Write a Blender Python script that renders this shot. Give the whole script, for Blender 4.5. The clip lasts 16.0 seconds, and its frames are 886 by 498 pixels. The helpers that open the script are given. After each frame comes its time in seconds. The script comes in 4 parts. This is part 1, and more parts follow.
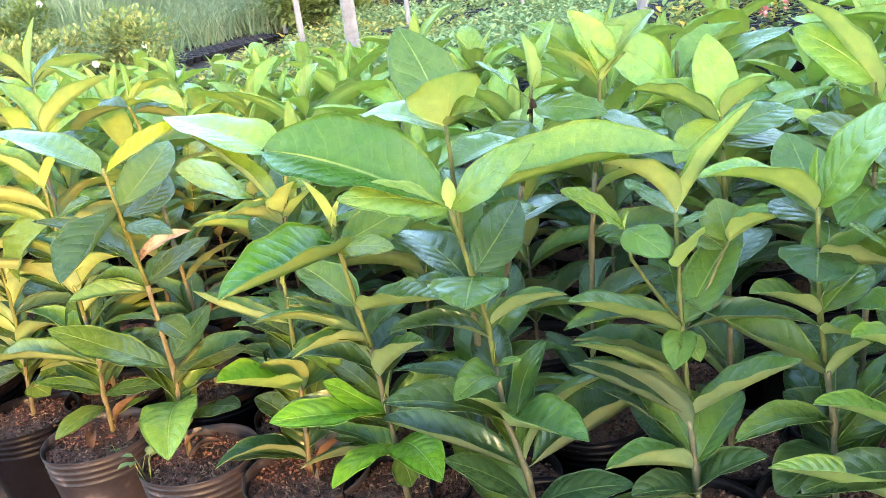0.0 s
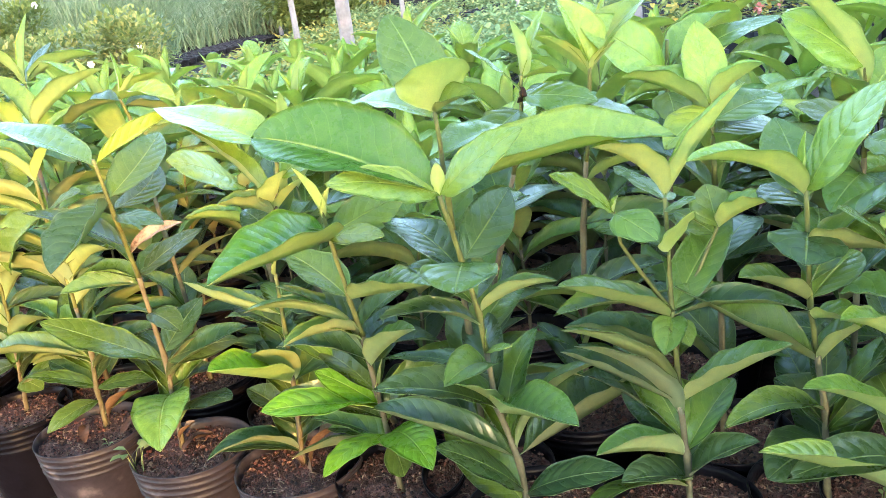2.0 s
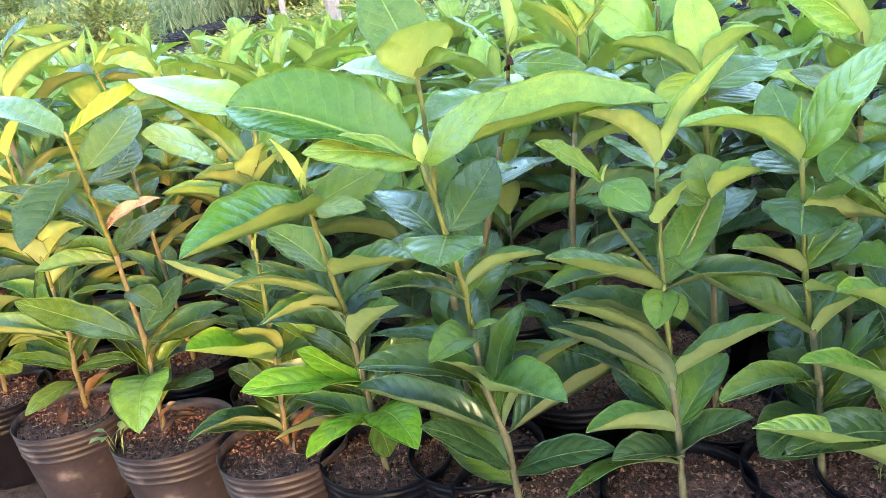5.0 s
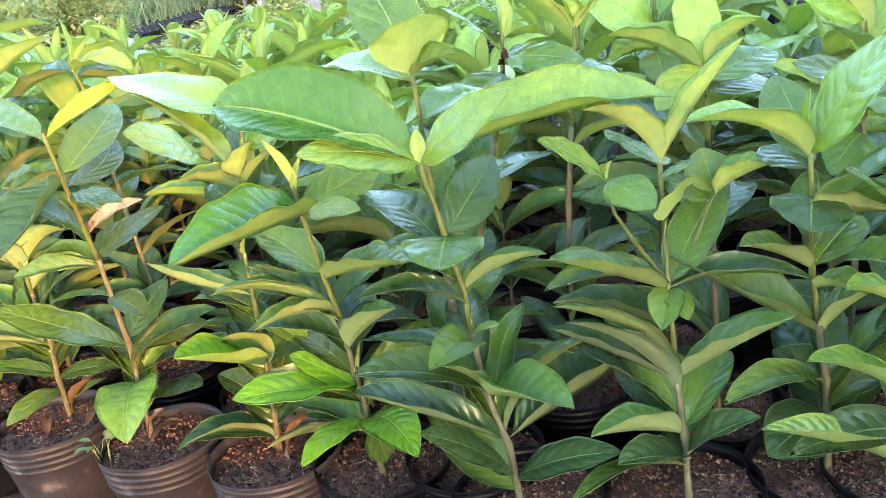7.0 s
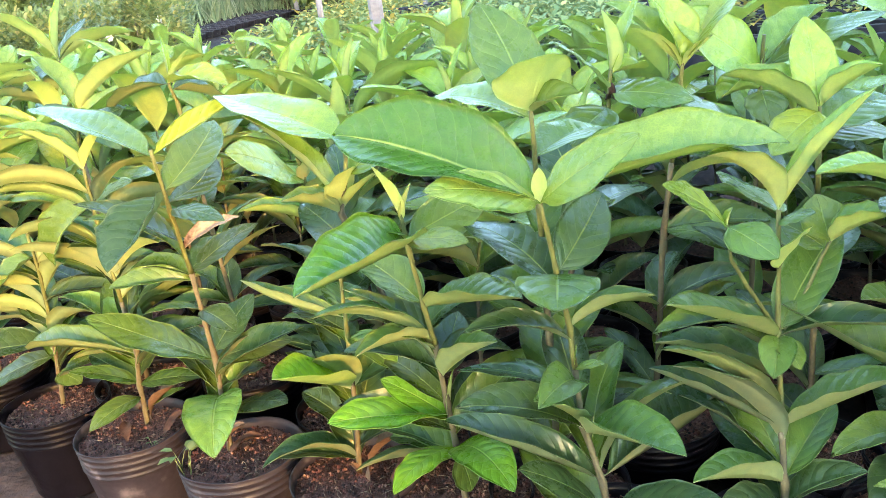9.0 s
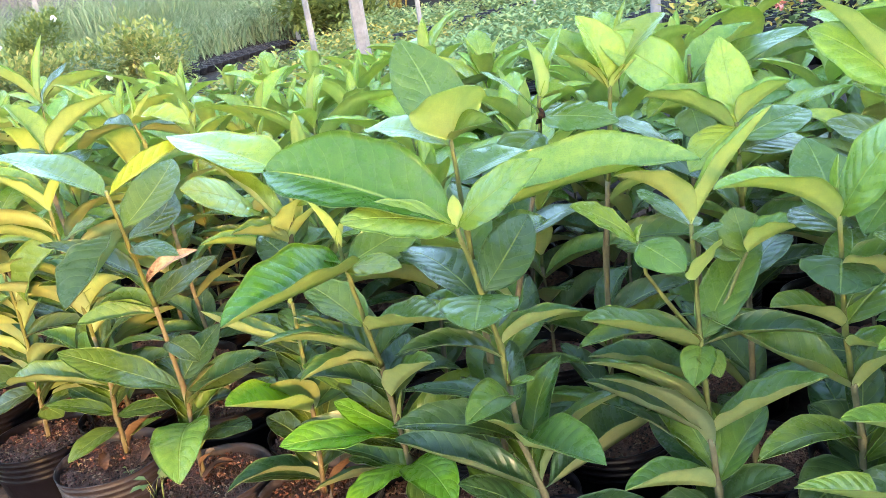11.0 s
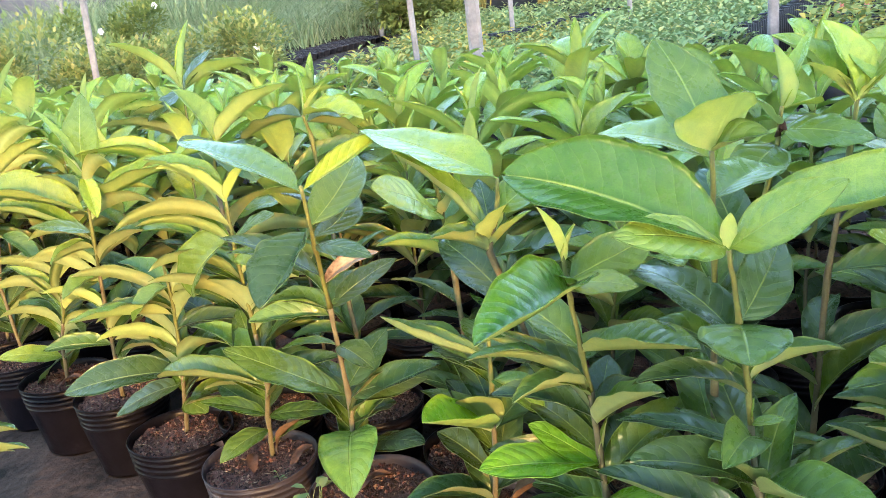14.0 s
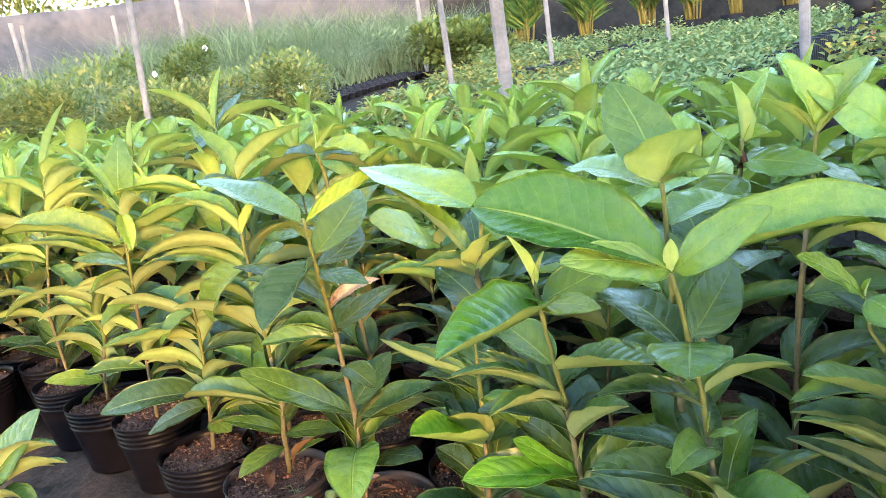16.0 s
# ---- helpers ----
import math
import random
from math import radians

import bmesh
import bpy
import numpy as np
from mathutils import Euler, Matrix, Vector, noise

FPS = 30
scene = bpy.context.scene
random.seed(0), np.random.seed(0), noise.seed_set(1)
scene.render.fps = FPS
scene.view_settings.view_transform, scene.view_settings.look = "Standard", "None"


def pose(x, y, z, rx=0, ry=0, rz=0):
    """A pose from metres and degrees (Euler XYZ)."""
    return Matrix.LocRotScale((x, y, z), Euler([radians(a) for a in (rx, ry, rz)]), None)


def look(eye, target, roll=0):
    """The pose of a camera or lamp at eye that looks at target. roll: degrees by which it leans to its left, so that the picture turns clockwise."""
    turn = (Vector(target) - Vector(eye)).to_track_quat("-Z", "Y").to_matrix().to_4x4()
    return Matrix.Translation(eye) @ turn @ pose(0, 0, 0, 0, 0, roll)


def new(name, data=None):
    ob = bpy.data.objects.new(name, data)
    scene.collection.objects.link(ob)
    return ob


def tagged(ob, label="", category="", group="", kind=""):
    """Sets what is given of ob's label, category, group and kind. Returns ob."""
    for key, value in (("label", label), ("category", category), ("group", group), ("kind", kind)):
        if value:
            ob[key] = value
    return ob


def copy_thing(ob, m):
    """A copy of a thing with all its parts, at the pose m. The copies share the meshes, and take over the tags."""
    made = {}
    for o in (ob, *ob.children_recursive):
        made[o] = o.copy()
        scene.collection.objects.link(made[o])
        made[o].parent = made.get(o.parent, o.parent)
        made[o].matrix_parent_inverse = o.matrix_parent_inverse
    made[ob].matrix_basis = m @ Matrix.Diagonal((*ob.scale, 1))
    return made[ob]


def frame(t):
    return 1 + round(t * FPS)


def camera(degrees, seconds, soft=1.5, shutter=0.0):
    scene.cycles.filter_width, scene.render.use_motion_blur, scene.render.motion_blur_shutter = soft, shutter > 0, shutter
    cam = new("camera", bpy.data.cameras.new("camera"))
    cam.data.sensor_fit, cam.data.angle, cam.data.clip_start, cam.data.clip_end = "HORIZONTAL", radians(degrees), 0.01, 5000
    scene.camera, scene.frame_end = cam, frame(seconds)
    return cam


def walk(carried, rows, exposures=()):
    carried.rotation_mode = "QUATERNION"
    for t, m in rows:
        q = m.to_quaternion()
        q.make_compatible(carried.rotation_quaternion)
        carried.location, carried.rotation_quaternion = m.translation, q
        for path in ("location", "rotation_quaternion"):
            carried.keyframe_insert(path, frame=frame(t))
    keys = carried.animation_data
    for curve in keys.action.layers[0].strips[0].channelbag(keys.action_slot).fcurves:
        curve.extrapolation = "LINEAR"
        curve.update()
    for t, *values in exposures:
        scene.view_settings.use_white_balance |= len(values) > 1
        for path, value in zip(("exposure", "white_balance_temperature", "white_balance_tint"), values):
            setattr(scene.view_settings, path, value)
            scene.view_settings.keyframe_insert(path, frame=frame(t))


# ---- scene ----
cam = camera(55.6, 16.0, soft=0.75)
METRES, EYE, TILT, LEAN, TURN = 0.75, 0.85, -17.0, 7.0, 0.0
ROWS = [
    (0.0, 0.0, 0.0, 0.0, 0.0, 0.0, -0.0),
    (0.5, 0.0239, 0.0117, -0.0097, 0.0, 0.07, 0.12),
    (1.0, 0.0233, 0.0003, -0.0144, 0.01, 0.03, 0.15),
    (1.5, 0.0149, -0.0072, -0.0216, -0.04, 0.13, 0.22),
    (2.0, 0.0114, 0.0003, -0.0226, -0.15, 0.15, 0.26),
    (2.5, 0.0027, 0.009, -0.0275, -0.24, 0.08, 0.2),
    (3.0, -0.0009, 0.0061, -0.0266, -0.3, 0.11, 0.04),
    (3.5, -0.0013, 0.0027, -0.0284, -0.27, 0.09, 0.02),
    (4.0, 0.0103, 0.0148, -0.037, -0.29, -0.09, 0.0),
    (4.5, 0.0227, 0.0283, -0.0417, -0.4, -0.56, 0.22),
    (7.0, -0.0014, 0.0812, -0.0212, -2.09, -1.76, 1.47),
    (7.5, -0.0465, 0.0671, -0.0065, -1.94, -1.76, 0.76),
    (8.0, -0.0866, 0.0646, 0.0061, -1.41, -1.63, -0.71),
    (8.5, -0.1212, 0.0897, 0.0146, -0.41, -1.58, -1.44),
    (11.0, 0.0157, 0.0339, 0.0246, 1.3, 0.05, 1.36),
    (11.5, 0.0067, 0.0278, 0.0037, 1.0, -0.19, 1.71),
    (12.0, -0.0211, 0.0017, 0.0021, 0.84, -0.24, 1.61),
    (12.5, -0.0556, 0.0071, 0.0115, 1.24, -0.32, 1.33),
    (13.0, -0.0985, 0.0411, 0.0099, 1.67, -0.31, 0.16),
    (13.5, -0.1825, 0.0891, 0.0369, 3.27, -0.11, -0.88),
    (14.0, -0.2374, 0.1207, 0.0408, 4.95, 0.1, -1.88),
    (14.5, -0.2329, 0.0997, 0.0494, 6.11, 0.57, -2.59),
    (15.0, -0.2201, 0.082, 0.0513, 7.32, 1.03, -2.73),
    (15.5, -0.1846, 0.0588, 0.0438, 8.02, 1.63, -2.52),
    (16.0, -0.1185, 0.0219, 0.0351, 8.57, 2.14, -1.51),
]
walk(cam, [(t, pose(0, 0, EYE, TILT, LEAN, TURN) @ pose(METRES * x, METRES * y, METRES * z, 90 + pitch, roll, yaw)) for t, x, y, z, yaw, pitch, roll in ROWS],
     [(0, 4.18), (8.5, 4.17), (11.0, 4.04), (11.5, 4.15), (12.0, 4.28), (12.5, 4.25),
      (13.0, 4.16), (13.5, 4.13), (14.0, 3.88), (16.0, 3.85)])

# ---- world, sun and exposure ----
SUN_ELEVATION, SUN_AZIMUTH = 8.0, 163.0        # degrees; azimuth clockwise from +y
world = bpy.data.worlds.new("sky")
scene.world = world
world.use_nodes = True
wn = world.node_tree.nodes
sky = wn.new("ShaderNodeTexSky")
sky.sky_type, sky.sun_disc = "NISHITA", False
sky.sun_elevation, sky.sun_rotation = radians(SUN_ELEVATION), radians(SUN_AZIMUTH)
sky.air_density, sky.dust_density, sky.ozone_density = 1.0, 1.8, 1.5
world.node_tree.links.new(sky.outputs[0], wn["Background"].inputs[0])
wn["Background"].inputs[1].default_value = 0.172

sun = new("sun", bpy.data.lights.new("sun", "SUN"))
sun.data.energy, sun.data.angle, sun.data.color = 0.44, radians(1.2), (1.0, 0.48, 0.11)
sa, se = radians(SUN_AZIMUTH), radians(SUN_ELEVATION)
TO_SUN = Vector((math.sin(sa) * math.cos(se), math.cos(sa) * math.cos(se), math.sin(se)))
sun.matrix_world = look(TO_SUN * 30, (0, 0, 0))


# ---- materials ----
def material(name):
    m = bpy.data.materials.new(name)
    m.use_nodes = True
    t = m.node_tree
    return m, t, t.nodes["Principled BSDF"]


def link(t, a, b):
    t.links.new(a, b)


def node(t, kind, **values):
    n = t.nodes.new("ShaderNode" + kind)
    for k, v in values.items():
        n.inputs[k.replace("_", " ")].default_value = v
    return n


def maths(t, op, a, b=None):
    n = t.nodes.new("ShaderNodeMath")
    n.operation = op
    for i, v in enumerate((a, b)):
        if v is None:
            continue
        if isinstance(v, (int, float)):
            n.inputs[i].default_value = v
        else:
            t.links.new(v, n.inputs[i])
    return n.outputs[0]


def mix(t, fac, a, b, blend="MIX"):
    n = t.nodes.new("ShaderNodeMix")
    n.data_type, n.blend_type = "RGBA", blend
    for i, v in ((0, fac), (6, a), (7, b)):
        if isinstance(v, (int, float)):
            n.inputs[i].default_value = v
        elif isinstance(v, tuple):
            n.inputs[i].default_value = (*v, 1)
        else:
            t.links.new(v, n.inputs[i])
    return n.outputs[2]


def ramp(t, fac, lo, hi):
    n = t.nodes.new("ShaderNodeMapRange")
    n.inputs[1].default_value, n.inputs[2].default_value = lo, hi
    n.clamp = True
    t.links.new(fac, n.inputs[0])
    return n.outputs[0]


def noise_fac(t, scale, detail=4, space="Object"):
    c = t.nodes.new("ShaderNodeTexCoord")
    n = node(t, "TexNoise", Scale=scale, Detail=detail)
    link(t, c.outputs[space], n.inputs["Vector"])
    return n.outputs["Fac"]


def bump(t, bsdf, height, strength, distance):
    b = node(t, "Bump", Strength=strength, Distance=distance)
    link(t, height, b.inputs["Height"])
    link(t, b.outputs[0], bsdf.inputs["Normal"])
    return b.outputs[0]


def leaf_material(name, under):
    """Living leaf: the object's colour, paler midrib, side veins and margin."""
    m, t, p = material(name)
    info = t.nodes.new("ShaderNodeObjectInfo")
    uv = t.nodes.new("ShaderNodeUVMap")
    sep = t.nodes.new("ShaderNodeSeparateXYZ")
    link(t, uv.outputs[0], sep.inputs[0])
    u, v = sep.outputs[0], sep.outputs[1]
    w = maths(t, "ABSOLUTE", maths(t, "SUBTRACT", maths(t, "MULTIPLY", v, 2.0), 1.0))
    rib = ramp(t, w, 0.045, 0.012)
    margin = ramp(t, w, 0.955, 0.985)
    blot = noise_fac(t, 34, 3)
    phase = maths(t, "SUBTRACT", maths(t, "MULTIPLY", u, 9.0), maths(t, "MULTIPLY", maths(t, "POWER", w, 1.4), 1.7))
    phase = maths(t, "ADD", phase, maths(t, "MULTIPLY", blot, 0.9))
    tri = maths(t, "ABSOLUTE", maths(t, "SUBTRACT", maths(t, "FRACT", phase), 0.5))
    vein = ramp(t, tri, 0.045, 0.0)
    fine = noise_fac(t, 240, 3)
    mottle = noise_fac(t, 95, 5)
    rand = info.outputs["Random"]
    col = info.outputs["Color"]
    if under:
        col = mix(t, 1.0, mix(t, 1.0, col, (0.46, 0.66, 0.6), "MULTIPLY"), (0.27, 0.288, 0.182), "ADD")
    col = mix(t, ramp(t, blot, 0.35, 0.75), mix(t, 1.0, col, (0.9, 0.93, 0.92), "MULTIPLY"), mix(t, 1.0, col, (1.08, 1.04, 1.0), "MULTIPLY"))
    col = mix(t, maths(t, "MULTIPLY", rand, 0.22 if under else 0.38), col, mix(t, 1.0, col, (1.55, 1.2, 0.75), "MULTIPLY"))
    col = mix(t, ramp(t, mottle, 0.38, 0.62), mix(t, 1.0, col, (0.84, 0.88, 0.9), "MULTIPLY"), mix(t, 1.0, col, (1.14, 1.06, 1.02), "MULTIPLY"))
    net = node(t, "TexVoronoi", Scale=46.0)
    net.feature = "DISTANCE_TO_EDGE"
    link(t, uv.outputs[0], net.inputs["Vector"])
    cell = ramp(t, net.outputs["Distance"], 0.0, 0.16)
    col = mix(t, cell, mix(t, 1.0, col, (1.22, 1.16, 1.1), "MULTIPLY"), mix(t, 1.0, col, (0.93, 0.95, 0.95), "MULTIPLY"))
    col = mix(t, maths(t, "MULTIPLY", vein, 0.11 if under else 0.16), col, (0.34, 0.47, 0.14))
    col = mix(t, maths(t, "MULTIPLY", rib, 0.42), col, (0.42, 0.52, 0.17))
    col = mix(t, maths(t, "MULTIPLY", margin, 0.18), col, (0.4, 0.52, 0.24))
    link(t, col, p.inputs["Base Color"])
    rough = maths(t, "ADD", maths(t, "MULTIPLY", fine, 0.14), 0.55 if under else 0.21)
    rough = maths(t, "ADD", rough, maths(t, "MULTIPLY", maths(t, "SUBTRACT", blot, 0.5), 0.3))
    link(t, rough, p.inputs["Roughness"])
    p.inputs["IOR"].default_value = 1.42 if under else 1.46
    p.inputs["Coat Weight"].default_value = 0.0 if under else 0.12
    p.inputs["Coat Roughness"].default_value = 0.1
    pillow = maths(t, "POWER", maths(t, "MULTIPLY", tri, 2.0), 0.6)
    height = maths(t, "ADD", maths(t, "MULTIPLY", pillow, -0.55 if under else 0.62), maths(t, "ADD", maths(t, "MULTIPLY", fine, 0.09), maths(t, "MULTIPLY", mottle, 0.35)))
    height = maths(t, "ADD", height, maths(t, "MULTIPLY", rib, 1.0 if under else -1.0))
    bump(t, p, height, 0.7, 0.0014 if under else 0.0019)
    tr = node(t, "BsdfTranslucent")
    if under:
        tr.inputs["Color"].default_value = (0.95, 0.95, 0.75, 1)
    else:
        link(t, mix(t, 0.35, mix(t, 1.0, col, (2.1, 2.1, 0.8), "MULTIPLY"), (0.40, 0.53, 0.09)), tr.inputs["Color"])
    ms = node(t, "MixShader")
    ms.inputs[0].default_value = 0.45 if under else 0.3
    link(t, p.outputs[0], ms.inputs[1])
    link(t, tr.outputs[0], ms.inputs[2])
    link(t, ms.outputs[0], t.nodes["Material Output"].inputs["Surface"])
    return m


def simple(name, a, b, scale, rough, bump_scale=0, bump_dist=0.002, gloss=0.2, detail=5):
    """Two tones mixed by noise at two scales, with fine relief."""
    m, t, p = material(name)
    f = noise_fac(t, scale, detail)
    g = noise_fac(t, scale * 6.5, 3)
    k = maths(t, "ADD", maths(t, "MULTIPLY", f, 0.65), maths(t, "MULTIPLY", g, 0.35))
    link(t, mix(t, ramp(t, k, 0.36, 0.64), a, b), p.inputs["Base Color"])
    p.inputs["Roughness"].default_value = rough
    p.inputs["Specular IOR Level"].default_value = gloss
    if bump_scale:
        bump(t, p, noise_fac(t, bump_scale, 5), 0.7, bump_dist)
    return m


def small_chip(name, a, b, c):
    """Crumbs: colour changes from piece to piece."""
    m, t, p = material(name)
    r = t.nodes.new("ShaderNodeNewGeometry").outputs["Random Per Island"]
    link(t, mix(t, ramp(t, r, 0.75, 1.0), mix(t, ramp(t, r, 0.2, 0.7), a, b), c), p.inputs["Base Color"])
    p.inputs["Roughness"].default_value = 0.95
    p.inputs["Specular IOR Level"].default_value = 0.15
    return m


def small_leaf(name, a, b, c):
    """Far foliage: colour changes from leaf to leaf."""
    m, t, p = material(name)
    geo = t.nodes.new("ShaderNodeNewGeometry")
    r = geo.outputs["Random Per Island"]
    col = mix(t, ramp(t, r, 0.0, 0.6), a, b)
    col = mix(t, ramp(t, r, 0.72, 1.0), col, c)
    link(t, mix(t, noise_fac(t, 40, 2), mix(t, 1.0, col, (0.7, 0.75, 0.7), "MULTIPLY"), col), p.inputs["Base Color"])
    p.inputs["Roughness"].default_value = 0.65
    p.inputs["Specular IOR Level"].default_value = 0.3
    tr = node(t, "BsdfTranslucent")
    link(t, col, tr.inputs["Color"])
    ms = node(t, "MixShader")
    ms.inputs[0].default_value = 0.25
    link(t, p.outputs[0], ms.inputs[1])
    link(t, tr.outputs[0], ms.inputs[2])
    link(t, ms.outputs[0], t.nodes["Material Output"].inputs["Surface"])
    return m


LEAF_TOP, LEAF_UNDER = leaf_material("leaf_top", False), leaf_material("leaf_underside", True)
TONES = [(0.2, 0.315, 0.056, 1), (0.156, 0.265, 0.048, 1), (0.078, 0.153, 0.034, 1), (0.038, 0.085, 0.034, 1), (0.135, 0.315, 0.025, 1), (0.05, 0.15, 0.014, 1)]
STEM = simple("stem_bark", (0.09, 0.079, 0.046), (0.16, 0.142, 0.082), 60, 0.6, 300, 0.001)
SHOOT = simple("green_shoot", (0.095, 0.1, 0.036), (0.14, 0.155, 0.052), 60, 0.5, 300, 0.0006)
SOIL = simple("potting_soil", (0.05, 0.032, 0.03), (0.21, 0.108, 0.087), 110, 0.95, 420, 0.005)
COIR = small_chip("coir_crumb", (0.022, 0.014, 0.014), (0.14, 0.056, 0.043), (0.26, 0.16, 0.115))
FIBRE = simple("coir_bits", (0.16, 0.10, 0.06), (0.36, 0.27, 0.18), 120, 0.9)
BLACK_POT = simple("black_poly_pot", (0.0028, 0.0027, 0.0046), (0.0065, 0.006, 0.0098), 40, 0.3, 90, 0.001, 0.08)
BROWN_POT = simple("brown_poly_pot", (0.016, 0.0135, 0.0185), (0.034, 0.029, 0.038), 18, 0.46, 70, 0.001, 0.24)
t = BROWN_POT.node_tree
p = t.nodes["Principled BSDF"]
scuff = ramp(t, noise_fac(t, 26, 8), 0.56, 0.74)
link(t, mix(t, maths(t, "MULTIPLY", scuff, 0.6), p.inputs["Base Color"].links[0].from_socket, (0.17, 0.148, 0.155)), p.inputs["Base Color"])
t = STEM.node_tree
p = t.nodes["Principled BSDF"]
pick = ramp(t, t.nodes.new("ShaderNodeObjectInfo").outputs["Random"], 0.3, 0.8)
link(t, mix(t, maths(t, "MULTIPLY", pick, 0.3), p.inputs["Base Color"].links[0].from_socket, (0.105, 0.075, 0.052)), p.inputs["Base Color"])
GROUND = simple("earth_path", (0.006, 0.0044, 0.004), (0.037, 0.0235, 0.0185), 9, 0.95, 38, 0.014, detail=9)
EDGE = simple("worn_earth_slab", (0.011, 0.008, 0.0072), (0.085, 0.054, 0.043), 8, 0.9, 38, 0.012, detail=9)
WOOD = simple("weathered_wood", (0.17, 0.152, 0.162), (0.28, 0.25, 0.262), 14, 0.85, 120, 0.002)
NETTING = simple("faded_brown_sheet", (0.05, 0.055, 0.078), (0.115, 0.113, 0.135), 1.6, 0.85, 60, 0.004, detail=9)
# finish of the added unseen wall, kept pale to bounce fill onto the front
BOUNCE_PLASTER = simple("pale_bounce_plaster", (0.66, 0.65, 0.64), (0.78, 0.77, 0.75), 2, 0.9, 80, 0.002)
SHADE_CLOTH = simple("shade_cloth", (0.012, 0.013, 0.015), (0.035, 0.036, 0.04), 3, 0.95, 60, 0.004)
BAG = simple("black_grow_bag", (0.006, 0.005, 0.007), (0.016, 0.014, 0.018), 30, 0.6, 60, 0.002)
SEEDLING = small_leaf("seedling_leaf", (0.16, 0.24, 0.10), (0.28, 0.35, 0.14), (0.48, 0.43, 0.16))
YELLOWING = small_leaf("yellowing_leaf", (0.15, 0.22, 0.08), (0.33, 0.34, 0.10), (0.62, 0.40, 0.08))
GRASS = small_leaf("grass_blade", (0.15, 0.22, 0.12), (0.25, 0.31, 0.17), (0.36, 0.38, 0.24))
SHRUB = small_leaf("shrub_leaf", (0.14, 0.20, 0.07), (0.28, 0.31, 0.10), (0.48, 0.41, 0.16))
DARK_SHRUB = small_leaf("dark_shrub_leaf", (0.10, 0.14, 0.04), (0.18, 0.22, 0.06), (0.26, 0.28, 0.08))
PALM = small_leaf("palm_leaflet", (0.04, 0.11, 0.03), (0.10, 0.18, 0.04), (0.20, 0.22, 0.05))
CANE = simple("palm_cane", (0.17, 0.14, 0.04), (0.25, 0.2, 0.06), 20, 0.6)
TRAY_POT = simple("dull_black_pot", (0.018, 0.017, 0.023), (0.042, 0.04, 0.052), 40, 0.5)
PETAL = simple("white_petal", (0.75, 0.74, 0.68), (0.85, 0.84, 0.8), 40, 0.6)
PINK = simple("pink_petal", (0.70, 0.22, 0.22), (0.80, 0.36, 0.34), 40, 0.6)
CHAR = simple("blackened_petal", (0.008, 0.005, 0.005), (0.04, 0.02, 0.014), 200, 0.8)
TAN = simple("tan_dead_leaf", (0.11, 0.068, 0.045), (0.23, 0.145, 0.095), 50, 0.75, 160, 0.001)
SCORCHED = simple("scorched_leaf", (0.07, 0.032, 0.016), (0.42, 0.31, 0.22), 45, 0.6, 160, 0.001)
DRY = simple("dry_leaf", (0.035, 0.018, 0.013), (0.10, 0.055, 0.042), 60, 0.8)


# ---- building helpers ----
def mesh_object(name, verts, faces, mats, parent=None, label="", index=None, uvs=None, smooth=True):
    me = bpy.data.meshes.new(name)
    me.from_pydata(verts, [], faces)
    for m in mats:
        me.materials.append(m)
    if index is not None:
        me.polygons.foreach_set("material_index", index)
    if smooth:
        me.polygons.foreach_set("use_smooth", [True] * len(me.polygons))
    if uvs is not None:
        layer = me.uv_layers.new(name="UVMap")
        loops = np.zeros(len(me.loops), dtype=np.int32)
        me.loops.foreach_get("vertex_index", loops)
        layer.data.foreach_set("uv", np.asarray(uvs, dtype=np.float32)[loops].ravel())
    me.update()
    ob = new(name, me)
    if parent is not None:
        ob.parent = parent
    if label:
        tagged(ob, label)
    return ob


def grid_faces(rows, cols, start=0, flip=False, wrap=False):
    faces = []
    for i in range(rows - 1):
        for j in range(cols if wrap else cols - 1):
            a, b = start + i * cols + j, start + i * cols + (j + 1) % cols
            f = (a, b, b + cols, a + cols)
            faces.append(f[::-1] if flip else f)
    return faces


def tube(points, radii, sides=8):
    """Verts and faces of a tapered tube along points."""
    verts, n = [], len(points)
    pts = [Vector(p) for p in points]
    for i, p in enumerate(pts):
        d = (pts[min(i + 1, n - 1)] - pts[max(i - 1, 0)]).normalized()
        q = d.to_track_quat("Z", "Y")
        for k in range(sides):
            a = 2 * math.pi * k / sides
            verts.append(p + q @ Vector((math.cos(a) * radii[i], math.sin(a) * radii[i], 0)))
    faces = grid_faces(n, sides, wrap=True)
    faces.append(tuple(range(sides))[::-1])
    faces.append(tuple(range((n - 1) * sides, n * sides)))
    return verts, faces


def lathe(profile, sides, wobble=None):
    verts = []
    for r, z in profile:
        for k in range(sides):
            a = 2 * math.pi * k / sides
            f = 1 if wobble is None else wobble(a, z)
            verts.append((r * f * math.cos(a), r * f * math.sin(a), z))
    return verts, grid_faces(len(profile), sides, wrap=True)


def join(chunks):
    verts, faces = [], []
    for v, f in chunks:
        k = len(verts)
        verts += [tuple(p) for p in v]
        faces += [tuple(i + k for i in q) for q in f]
    return verts, faces


